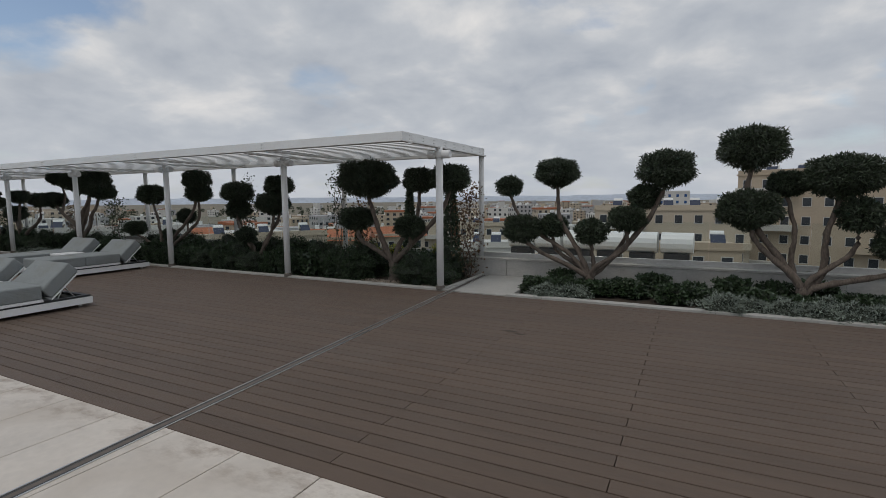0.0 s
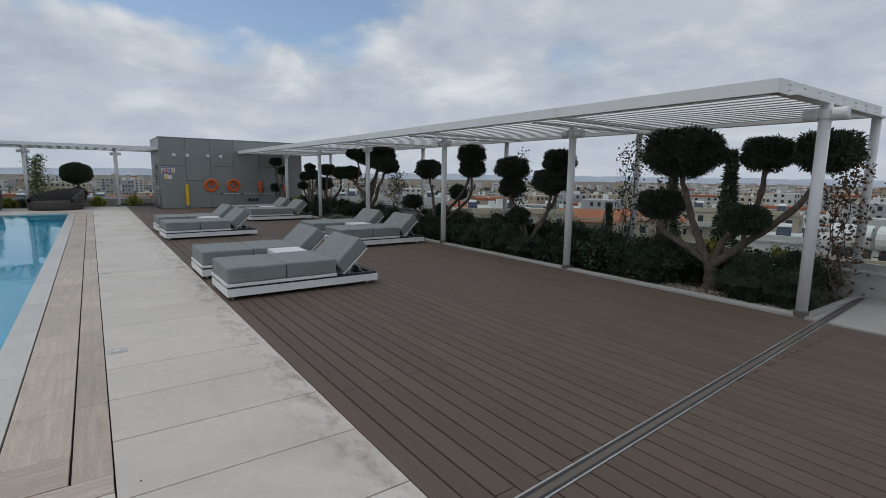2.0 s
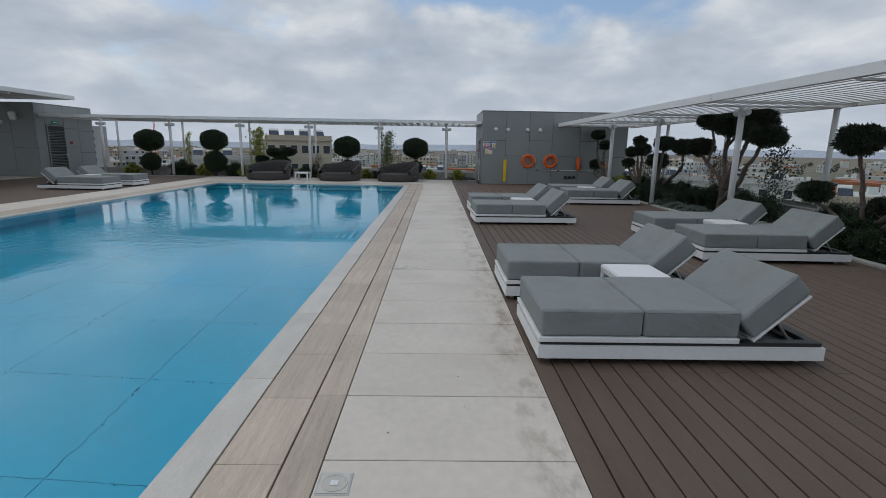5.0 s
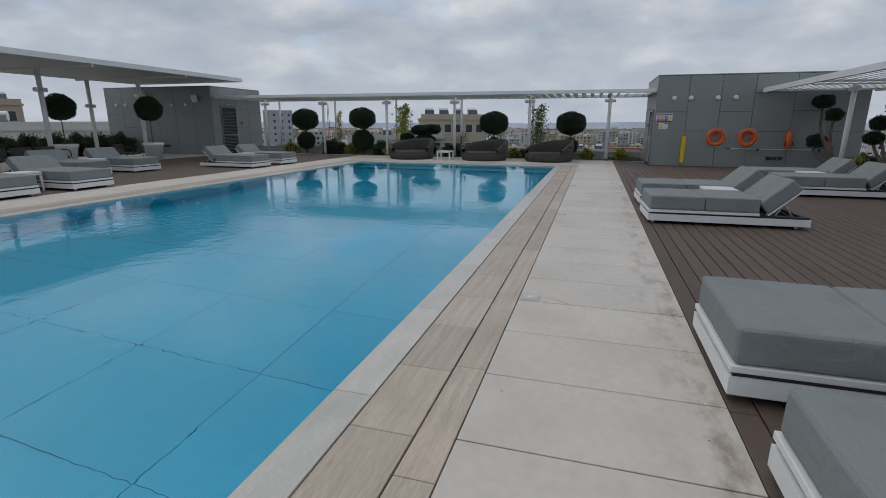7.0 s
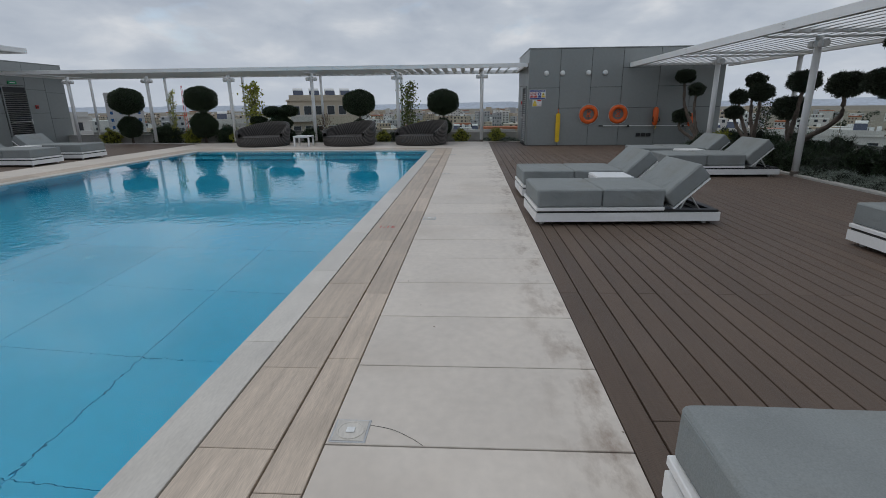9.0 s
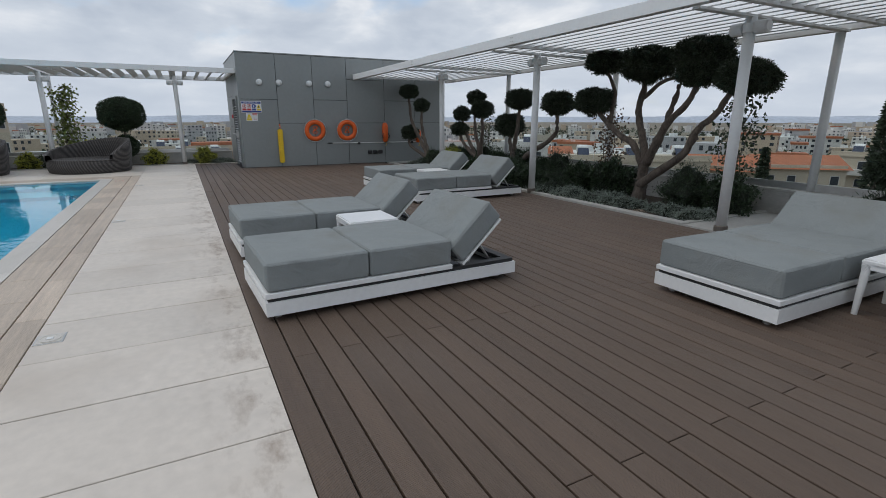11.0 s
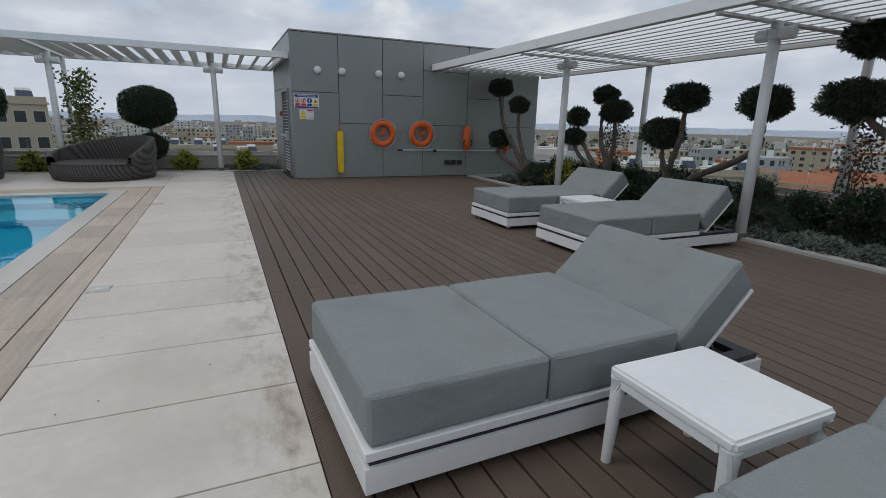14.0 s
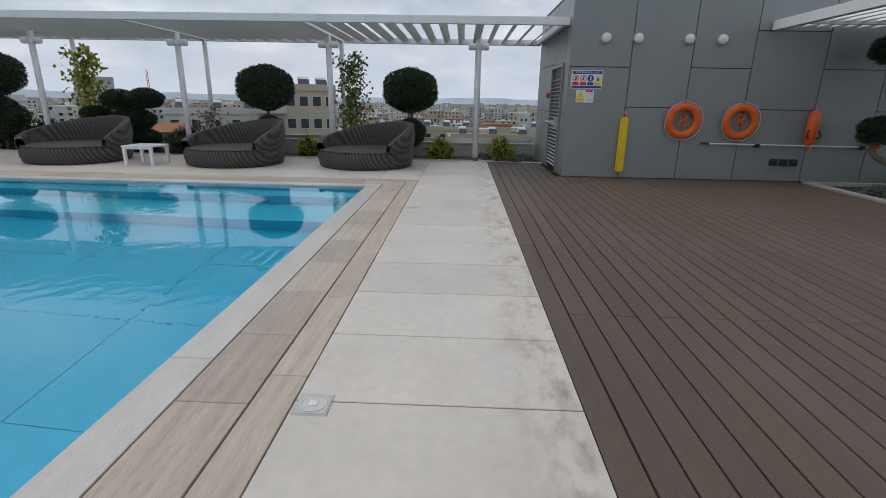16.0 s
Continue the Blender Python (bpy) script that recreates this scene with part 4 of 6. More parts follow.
def sun_lounger(m, first=None):
    """Foot end at y = 0, head end at y = 2.3; width along x."""
    if first is not None:
        return copy_thing(first, m)
    W = 1.06
    t = thing("sun_lounger", "grey cushioned sun lounger on a white platform frame, back raised", "lounger", group="sun loungers on the deck", m=m)
    for x in (-W / 2 + 0.12, W / 2 - 0.12):
        for y in (0.1, 2.16):
            part("foot", lathe([(0.028, 0), (0.028, 0.05), (0.034, 0.055)], 12), M_STEEL, t, m=pose(x, y, 0))
    low = bmesh.new()
    for x0, x1, y0, y1 in ((-W / 2, W / 2, 0, 0.05), (-W / 2, W / 2, 2.25, 2.3), (-W / 2, -W / 2 + 0.05, 0.05, 2.25), (W / 2 - 0.05, W / 2, 0.05, 2.25)):
        block(x0, x1, y0, y1, 0.05, 0.158, bm=low)
    part("base_frame", low, M_WHITE, t, "white painted aluminium frame")
    part("under_tray", block(-W / 2 + 0.05, W / 2 - 0.05, 0.05, 2.25, 0.06, 0.09), M_BLACK, t)
    rim = bmesh.new()
    for x0, x1, y0, y1 in ((-W / 2 + 0.02, W / 2 - 0.02, 0.02, 0.1), (-W / 2 + 0.02, W / 2 - 0.02, 2.2, 2.28), (-W / 2 + 0.02, -W / 2 + 0.1, 0.1, 2.2), (W / 2 - 0.1, W / 2 - 0.02, 0.1, 2.2)):
        block(x0, x1, y0, y1, 0.15, 0.19, bm=rim)
    part("gap_strip", rim, M_BLACK, t, "black recessed strip")
    part("upper_frame", block(-W / 2, W / 2, 0, 1.60, 0.186, 0.228, 0.004), M_WHITE, t)
    for y0, y1 in ((0.015, 0.825), (0.83, 1.60)):
        seat = part("seat_cushion", pad(y0, y1, 0.23, 0.455, W - 0.02), M_FABRIC, t)
        part("piping", seam(y0, y1, 0.455, W - 0.02), M_FABRIC, seat, "stitched edge seam")
    tilt = Matrix.Translation((0, 1.71, 0.21)) @ Matrix.Rotation(radians(TILT), 4, "X")
    part("back_frame", block(-W / 2 + 0.012, W / 2 - 0.012, 0, 0.56, -0.022, 0.0, 0.004), M_WHITE, t, m=tilt)
    back = part("back_cushion", pad(0.015, 0.585, 0.004, 0.215, W - 0.02), M_FABRIC, t)
    back.matrix_basis = tilt
    part("piping", seam(0.015, 0.585, 0.215, W - 0.02), M_FABRIC, back, "stitched edge seam")
    for x in (-W / 2 + 0.16, W / 2 - 0.16):
        part("prop_arm", tube([(x, 1.84, 0.13), (x, 2.0, 0.45)], [0.014, 0.014], 8), M_STEEL, t)
        part("prop_arm", tube([(x, 2.14, 0.12), (x, 1.94, 0.39)], [0.012, 0.012], 8), M_STEEL, t)
    return t


def side_table(m, first=None):
    if first is not None:
        return copy_thing(first, m)
    t = thing("side_table", "low white square side table between the loungers", "table", group="white side tables", m=m)
    part("tabletop", block(-0.28, 0.28, -0.27, 0.27, 0.405, 0.45, 0.012, 2), M_WHITE, t)
    for x in (-0.25, 0.25):
        for y in (-0.24, 0.24):
            part("leg", tube([(x * 1.04, y * 1.04, 0), (x, y, 0.33), (x, y, 0.405)], [0.021, 0.03, 0.034], 14), M_WHITE, t, smooth=False)
    for x0, x1, y0, y1 in ((-0.22, 0.22, -0.262, -0.235), (-0.22, 0.22, 0.235, 0.262), (-0.272, -0.245, -0.21, 0.21), (0.245, 0.272, -0.21, 0.21)):
        part("rail", block(x0, x1, y0, y1, 0.37, 0.405, 0.003), M_WHITE, t)
    return t


lounger = table = None
for x, y, turn in ((-3.08, 0.03, 0.0), (-4.76, 0.0, 0), (-6.80, 3.34, -1), (-8.54, 3.31, 0), (-10.36, 0.07, 2.2), (-12.21, 0.09, 1.5), (-14.68, 3.27, 0.5), (-16.37, 3.22, 0),
                   (-8.63, -12.46, 180), (-10.42, -12.46, 180), (-16.97, -12.5, 180), (-18.75, -12.5, 181), (-14.4, -15.05, 180), (-12.6, -15.1, 180), (-6.9, -12.46, 180)):
    ob = sun_lounger(pose(x, y, 0, 0, 0, turn), lounger)
    lounger = lounger or ob
for x, y in ((-3.89, 1.3), (-7.66, 4.45), (-11.29, 1.38), (-15.52, 4.3), (-9.52, -13.5), (-17.86, -13.9), (-13.5, -16.3)):
    ob = side_table(pose(x, y, 0), table)
    table = table or ob


# ---------- wicker daybeds ----------
def daybed(m, first=None):
    if first is not None:
        return copy_thing(first, m)
    t = thing("daybed", "round dark woven wicker daybed with a curved back", "daybed", group="wicker daybeds by the pool", m=m)
    part("base", lathe([(0.94, 0.0), (0.99, 0.02), (1.03, 0.16), (1.02, 0.30), (0.98, 0.345)], 48), M_WICKER, t, smooth=True)
    part("seat", lathe([(0.97, 0.345), (0.96, 0.365), (0.5, 0.368), (0.02, 0.368)], 48), M_WICKER_TOP, t)
    bm = bmesh.new()
    n = 60
    rings = []
    for i in range(n + 1):
        k = i / n
        a = radians(22 + 255 * k)       # from the +y side round the rear (-x) to the -y side
        h = 0.60 * math.sin(math.pi * min(max(0.04 + 0.92 * ((1 - k) ** 1.6), 0), 1)) ** 0.62
        lean = 0.05 * h
        prof = [(1.02, 0.30), (1.045 + lean, 0.30 + h * 0.5), (1.03 + lean, 0.32 + h), (0.985, 0.335 + h), (0.93, 0.32 + h), (0.90, 0.33 + h * 0.5), (0.88, 0.355)]
        rings.append([bm.verts.new((r * math.cos(a), r * math.sin(a), z)) for r, z in prof])
    for a, b in zip(rings, rings[1:]):
        for j in range(6):
            bm.faces.new((a[j], b[j], b[j + 1], a[j + 1]))
    part("backrest", bm, M_WICKER, t, smooth=True)
    part("rim", lathe([(0.985, 0.335), (1.0, 0.35), (0.985, 0.365), (0.965, 0.36)], 48), M_WICKER, t)
    return t


bed = None
for x, y, turn in ((-23.72, -2.72, 16), (-23.6, -5.58, 24), (-23.5, -9.05, 44)):
    ob = daybed(pose(x, y, 0, 0, 0, turn), bed)
    bed = bed or ob
tb = thing("stool_table", "small white slatted square table by the daybeds", "table", m=pose(-23.1, -7.27, 0))
for i in range(5):
    part("slat", block(-0.32, 0.32, -0.32 + i * 0.13, -0.2 + i * 0.13, 0.37, 0.40, 0.004), M_WHITE, tb)
for x in (-0.28, 0.28):
    for y in (-0.28, 0.28):
        part("leg", block(x - 0.03, x + 0.03, y - 0.03, y + 0.03, 0, 0.37, 0.004), M_WHITE, tb)
    part("rail", block(x - 0.02, x + 0.02, -0.25, 0.25, 0.33, 0.37, 0.003), M_WHITE, tb)

# far planters at the ends
kerb(FAR_X - 0.12, FAR_X, -19.4, -0.35)
tagged(part("soil", block(-26.18, FAR_X - 0.12, -19.4, -0.35, -0.29, -0.03), M_SOIL), "dark planter soil under the far pergola", "soil", kind="structure")
kerb(-25.35, -25.23, -0.34, 1.3)
tagged(part("soil", block(-26.18, -25.35, -0.349, 1.3, -0.29, -0.03), M_SOIL), "dark planter soil beside the plant room", "soil", kind="structure")
ring_slab("threshold", -25.23, FAR_X, -0.34, 1.33, -0.29, -0.002, M_TILE, "pale stone threshold beside the plant room", "paving")

# ---------- trees ----------
OLIVE = {
    "s": clump_meshes("olive_clump_small", 0.27, 0.21, 3600, 0.062, 0.0085, M_OLIVE, 3),
    "m": clump_meshes("olive_clump_medium", 0.38, 0.26, 6000, 0.065, 0.009, M_OLIVE, 5),
    "l": clump_meshes("olive_clump_large", 0.5, 0.34, 9500, 0.068, 0.009, M_OLIVE, 8),
    "x": clump_meshes("olive_clump_huge", 0.8, 0.44, 17000, 0.075, 0.010, M_OLIVE, 11),
}
SIZE = {"s": 0.27, "m": 0.38, "l": 0.5, "x": 0.8}


def cloud_tree(name, label, base, clumps, seed, girth=0.075, category="tree", rise=0.22):
    """A cloud-pruned tree: sweeping limbs from a low fork, a clipped clump of leaves on each."""
    rnd = random.Random(seed)
    t = thing(name, label, category, group="cloud-pruned olive trees", m=pose(*base))
    fork = Vector((0, 0, rise))
    bm = tube(spline([(0, 0, -0.06), (0.01, 0.0, 0.06), (0.0, 0.01, rise * 0.7), (0, 0, rise * 1.35)], 3), [girth * 1.6, girth * 1.45, girth * 1.35, girth * 1.3, girth * 1.25, girth * 1.22, girth * 1.2, girth * 1.2, girth * 1.15, girth * 0.95], 12)
    for v in bm.verts:
        k = 1 + 0.22 * noise.noise(v.co * 9 + Vector((seed, 0, 0)))
        v.co.x *= k
        v.co.y *= k
    part("trunk", bm, M_BARK, t, smooth=True)
    for cx, cz, r, dy in clumps:
        kind = min(SIZE, key=lambda q: abs(SIZE[q] - r))
        tip = Vector((cx - base[0], dy, cz - base[2]))
        low = tip - Vector((0, 0, r * 0.45))
        out = 0.62 + rnd.uniform(-0.08, 0.08)
        fork = Vector((0, 0, rise * rnd.uniform(0.55, 1.3)))
        via1 = Vector((low.x * out * 0.55 + rnd.uniform(-0.1, 0.1), low.y * 0.5, fork.z + (low.z - fork.z) * 0.27))
        via2 = Vector((low.x * (out + 0.2) + rnd.uniform(-0.12, 0.12), low.y * 0.85 + rnd.uniform(-0.08, 0.08), fork.z + (low.z - fork.z) * 0.62))
        pts = spline([fork, via1, via2, low, tip], 6)
        n = len(pts)
        g = girth * (0.48 + 0.3 * min(r / 0.5, 1.2))
        pts = [p + Vector((rnd.uniform(-1, 1), rnd.uniform(-1, 1), 0)) * 0.012 for p in pts]
        bm = tube(pts, [g * (1.0 - 0.58 * i / (n - 1)) * (1 + 0.13 * math.sin(i * 2.1 + seed)) for i in range(n)], 9)
        part("limb", bm, M_BARK, t, smooth=True)
        s = r / SIZE[kind]
        turn = rnd.uniform(0, 6.28)
        crown = put("crown", OLIVE[kind][0], t, place(*tip, s * 0.86, turn, s * 0.86 * rnd.uniform(0.95, 1.08)))
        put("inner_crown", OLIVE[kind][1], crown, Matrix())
    return t


OL = "cloud-pruned olive tree with round clipped clumps on bare limbs"
cloud_tree("olive_tree", OL, (4.7, 7.25, 0.0), ((3.06, 1.98, 0.29, 0.1), (4.06, 2.21, 0.45, 0.0), (3.4, 1.13, 0.41, -0.1), (3.95, 1.19, 0.31, 0.15), (4.72, 1.1, 0.32, -0.05), (5.35, 1.35, 0.37, -0.1), (5.62, 1.74, 0.32, 0.2), (5.98, 2.22, 0.5, 0.0)), 1)
cloud_tree("olive_tree", OL, (8.0, 7.1, 0.0), ((7.23, 2.51, 0.53, 0.1), (7.22, 1.52, 0.5, 0), (8.41, 2.02, 0.56, 0), (7.75, 1.93, 0.33, 0.25), (8.62, 1.45, 0.32, -0.1), (9.2, 1.02, 0.46, -0.1)), 2, 0.078)
cloud_tree("olive_tree", "large cloud-pruned olive tree with a broad main clump", (0.55, 6.85, 0.0), ((-0.08, 2.19, 0.76, 0.0), (-0.46, 1.3, 0.44, 0.05), (1.13, 2.14, 0.4, 0.2), (1.92, 2.15, 0.44, 0.1), (1.04, 1.15, 0.37, -0.1)), 3, 0.09, rise=0.3)
cloud_tree("olive_tree", OL, (-3.75, 7.0, 0.0), ((-4.43, 1.95, 0.45, 0.0), (-4.47, 1.49, 0.36, 0.05), (-3.15, 1.66, 0.47, 0.0), (-3.08, 2.1, 0.4, 0.15), (-4.05, 0.83, 0.3, -0.1)), 4)
cloud_tree("olive_tree", OL, (-7.66, 7.0, 0.0), ((-8.08, 1.94, 0.44, 0.0), (-8.83, 0.93, 0.36, -0.1), (-6.02, 2.32, 0.41, 0.0), (-6.04, 1.95, 0.39, 0.05), (-6.7, 1.3, 0.27, 0.1), (-7.52, 0.79, 0.2, 0.1)), 5)
def grand_olive(base):
    """The tall olive beside the wide bed: a short bole, five heavy limbs and one sawn-off stub."""
    rnd = random.Random(6)
    t = thing("olive_tree", "tall spreading cloud-pruned olive tree with thick limbs", "tree", group="cloud-pruned olive trees", m=pose(*base))

    def limb(pts, g0, g1, name="limb", parent=t):
        p = [q + Vector((rnd.uniform(-1, 1), rnd.uniform(-1, 1), 0)) * 0.007 for q in spline(pts, 6)]
        n = len(p)
        bm = tube(p, [(g0 + (g1 - g0) * i / (n - 1)) * 0.82 * (1 + 0.04 * math.sin(i * 1.3) + rnd.uniform(-0.03, 0.05)) for i in range(n)], 12)
        for v in bm.verts:
            v.co += Vector((noise.noise(v.co * 14), noise.noise(v.co * 14 + Vector((7, 0, 0))), 0)) * 0.016
        return part(name, bm, M_BARK, parent, smooth=True)

    limb([(-0.02, 0, -0.08), (0.03, 0, 0.1), (0.06, 0, 0.38), (0.07, 0, 0.72)], 0.165, 0.115, "trunk")
    limb([(0.08, 0, 0.55), (-0.18, -0.03, 1.0), (-0.51, -0.06, 1.17), (-0.94, -0.1, 1.49), (-1.2, -0.1, 1.75)], 0.085, 0.045)
    limb([(-0.78, -0.08, 1.38), (-0.86, 0.05, 1.76), (-0.9, 0.1, 2.03), (-1.24, 0.12, 2.5)], 0.055, 0.035)
    limb([(0.08, 0, 0.5), (-0.03, 0.06, 1.02), (-0.27, 0.12, 1.62), (-0.2, 0.12, 2.02), (-0.16, 0.1, 2.35)], 0.1, 0.05)
    limb([(-0.16, 0.1, 1.86), (0.2, 0.12, 2.12), (0.65, 0.14, 2.22), (0.85, 0.15, 2.45)], 0.05, 0.03)
    limb([(0.13, 0.02, 0.66), (0.3, 0.12, 1.2), (0.37, 0.2, 1.64), (0.44, 0.22, 1.9), (0.46, 0.22, 2.06)], 0.075, 0.04, "sawn_limb")
    limb([(0.1, -0.02, 0.66), (0.52, -0.08, 1.36), (0.9, -0.1, 1.71), (1.06, -0.1, 2.03), (1.14, -0.08, 2.25)], 0.085, 0.045)
    limb([(0.05, -0.04, 0.28), (0.6, -0.1, 0.64), (1.0, -0.14, 0.93), (1.2, -0.15, 1.31), (1.48, -0.15, 1.56), (1.75, -0.15, 2.0)], 0.1, 0.045)
    for x, z, r, dy in ((-1.22, 1.82, 0.47, -0.1), (-1.25, 2.6, 0.44, 0.12), (-0.14, 2.44, 0.56, 0.1), (0.93, 2.5, 0.54, 0.15), (1.05, 2.22, 0.42, -0.08), (1.85, 2.08, 0.46, -0.15), (2.1, 2.02, 0.28, -0.1)):
        kind = min(SIZE, key=lambda q: abs(SIZE[q] - r))
        s = r / SIZE[kind]
        crown = put("crown", OLIVE[kind][0], t, place(x, dy, z, s * 0.82, rnd.uniform(0, 6.28), s * 0.8))
        put("inner_crown", OLIVE[kind][1], crown, Matrix())


grand_olive((-12.8, 7.3, 0.0))
cloud_tree("olive_tree", OL, (-18.4, 7.2, 0.0), ((-18.64, 2.06, 0.28, 0.0), (-18.31, 1.73, 0.36, 0.0), (-19.62, 1.63, 0.28, 0.1), (-19.58, 1.19, 0.28, 0.0)), 7, 0.1)
cloud_tree("olive_tree", OL, (-16.85, 7.3, 0.0), ((-16.7, 1.95, 0.39, 0.0), (-17.11, 1.33, 0.43, 0.0), (-15.27, 1.82, 0.4, 0.0)), 8, 0.1)
cloud_tree("olive_tree", "small leaning cloud-pruned olive tree by the plant room", (-20.5, 6.65, 0.0), ((-22.09, 2.36, 0.36, 0.0), (-21.2, 1.9, 0.28, 0.05), (-21.83, 1.04, 0.31, -0.1)), 9, 0.1)

BALL = clump_meshes("ball_clump", 0.7, 0.56, 13000, 0.05, 0.012, M_LAUREL, 21, rough=0.04, depth=0.85)
BALL2 = clump_meshes("ball_clump_small", 0.45, 0.42, 6500, 0.05, 0.012, M_LAUREL, 22, rough=0.05, depth=0.85)


def ball_tree(x, y, zc, s, low=None, label="clipped ball topiary tree on a slim stem"):
    t = thing("topiary_tree", label, "tree", group="ball topiary trees", m=pose(x, y, 0))
    part("trunk", tube(spline([(0, 0, -0.06), (0.02, 0.01, zc * 0.4), (-0.01, 0.02, zc * 0.8), (0, 0, zc)], 4), [0.05 - 0.0015 * i for i in range(13)], 9), M_BARK, t, smooth=True)
    crown = put("crown", BALL[0], t, place(0, 0, zc, s, x + y))
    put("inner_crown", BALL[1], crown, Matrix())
    if low:
        c2 = put("crown", BALL2[0], t, place(0, 0, low[0], low[1], y))
        put("inner_crown", BALL2[1], c2, Matrix())


ball_tree(-25.5, -1.92, 1.62, 0.93, (0.62, 0.8), "clipped ball topiary tree on a slim stem above a low ball")
ball_tree(-25.5, -5.53, 1.63, 0.96, (0.62, 0.8))
ball_tree(-25.5, -12.5, 1.86, 0.95, (0.75, 1.25))
ball_tree(-25.5, -15.87, 1.8, 0.98, (0.7, 1.05))
ct = thing("cloud_topiary", "low cloud-pruned shrub with flat clipped pads", "tree", m=pose(-25.6, -9.1, 0))
part("trunk", tube(spline([(0, 0, -0.06), (0.05, 0.05, 0.4), (0, -0.05, 0.9)], 5), [0.06 - 0.003 * i for i in range(11)], 9), M_BARK, ct, smooth=True)
for y, z, r in ((-0.28, 1.28, 0.42), (0.4, 1.32, 0.42), (0.02, 0.8, 0.5), (0.1, 0.3, 0.5), (-0.95, 0.92, 0.35)):
    part("limb", tube(spline([(0, 0, 0.3), (0.02, y * 0.6, z * 0.6), (0, y, z)], 4), [0.035 - 0.002 * i for i in range(9)], 7), M_BARK, ct, smooth=True)
    c = put("crown", BALL2[0], ct, place(0, y, z, r / 0.45, y * 9, r / 0.45 * 0.62))
    put("inner_crown", BALL2[1], c, Matrix())

# ---------- shrubs ----------
SHRUB = [clump_meshes("shrub_dark", 0.5, 0.45, 6500, 0.075, 0.018, M_LAUREL, 31, rough=0.3, depth=0.55), clump_meshes("shrub_dark_fine", 0.5, 0.42, 9000, 0.07, 0.006, M_LAUREL, 32, rough=0.34, depth=0.5),
         clump_meshes("shrub_dark_broad", 0.45, 0.3, 3200, 0.11, 0.034, M_LAUREL, 33, rough=0.32, depth=0.5)]
YELLOW = clump_meshes("shrub_yellow", 0.36, 0.34, 3200, 0.07, 0.02, M_YELLOW, 41, rough=0.3, depth=0.5)
SILVER = clump_meshes("cover_silver", 0.3, 0.13, 3200, 0.055, 0.007, M_SILVER, 51, rough=0.35, depth=0.4)


def shrub(x, y, s, kind, sz=None, label="dense dark green planter shrub", name="shrub", group="planter shrubs"):
    mesh = {"y": YELLOW, "g": SILVER}.get(kind) or SHRUB[kind]
    h = {"y": 0.34, "g": 0.1}.get(kind, 0.4) * (sz or s)
    t = thing(name, label, "shrub", group=group, m=pose(x, y, -0.05))
    f = put("foliage", mesh[0], t, place(0, 0, h * 0.8, s, (x * 7 + y * 3) % 6.28, sz or s))
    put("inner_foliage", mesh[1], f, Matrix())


rnd = random.Random(77)
x = 1.75
while x > -9.3:           # hedge-like planting of the long planter
    if abs(x - 0.55) > 0.45:
        shrub(x, rnd.uniform(6.5, 6.75), rnd.uniform(0.55, 0.8), rnd.choice((1, 1, 2, 0)), rnd.uniform(0.55, 0.85))
    shrub(x - 0.25, rnd.uniform(7.3, 7.65), rnd.uniform(0.8, 1.05), rnd.choice((0, 1, 1)), rnd.uniform(0.65, 1.0) if x < 0 else rnd.uniform(0.6, 0.85))
    x -= rnd.uniform(0.5, 0.68)
for x in (0.1, 1.2, -0.6):
    shrub(x, 7.75, 0.75, "y", 1.0, "yellow-green leafy planter shrub")
x = -11.1
while x > -20.5:
    if not -13.4 < x < -12.3:
        shrub(x, rnd.uniform(7.35, 7.65), rnd.uniform(0.6, 0.78), rnd.choice((0, 0, 1)), rnd.uniform(0.75, 1.0))
    if x < -14.4:
        shrub(x, rnd.uniform(6.6, 6.85), rnd.uniform(0.55, 0.75), rnd.choice((0, 1, 2)), rnd.uniform(0.5, 0.8))
    x -= rnd.uniform(0.55, 0.75)
shrub(-19.3, 6.8, 0.9, "y", 1.0, "yellow-green leafy planter shrub")
x = -11.1
while x > -22.3:
    for y in (6.47, 6.7):
        if rnd.random() < 0.85:
            shrub(x + rnd.uniform(-0.1, 0.1), y + rnd.uniform(-0.08, 0.08), rnd.uniform(0.6, 0.9), "g", None, "low silvery ground-cover plant", "ground_cover", "silvery ground cover")
    x -= 0.42 if x > -14.6 else 1.3
x = 3.85
while x < 13:
    shrub(x, rnd.uniform(6.65, 6.95), rnd.uniform(0.5, 0.62), 2, rnd.uniform(0.36, 0.5), "leafy dark green planter shrub")
    shrub(x + 0.3, rnd.uniform(7.25, 7.5), rnd.uniform(0.45, 0.62), 2, rnd.uniform(0.32, 0.62), "leafy dark green planter shrub")
    x += rnd.uniform(0.5, 0.7)
for x, y in ((4.1, 6.4), (4.5, 6.5), (4.35, 6.75), (6.9, 6.35), (7.3, 6.4), (7.7, 6.45), (8.1, 6.35), (8.5, 6.45), (8.9, 6.35), (9.4, 6.4), (7.6, 6.75), (8.3, 6.75)):
    shrub(x, y, rnd.uniform(0.85, 1.1), "g", None, "low silvery ground-cover plant", "ground_cover", "silvery ground cover")
for y, z, k in ((-1.15, 0.85, "y"), (0.35, 0.9, "y"), (-4.5, 0.8, "y"), (-2.85, 1.3, "y"), (-10.9, 0.95, "y"), (-13.2, 1.0, "y"), (-17.0, 1.0, "y"), (-9.6, 1.0, "y"), (-14.4, 1.1, 0), (-6.5, 1.0, 0), (-3.7, 0.8, 0), (-7.6, 0.9, 0), (-11.5, 1.0, 0)):
    shrub(-25.35 if z < 1 else -25.7, y, z * 0.95, k, None, "bright yellow-green planter shrub" if k == "y" else "dark green planter shrub")
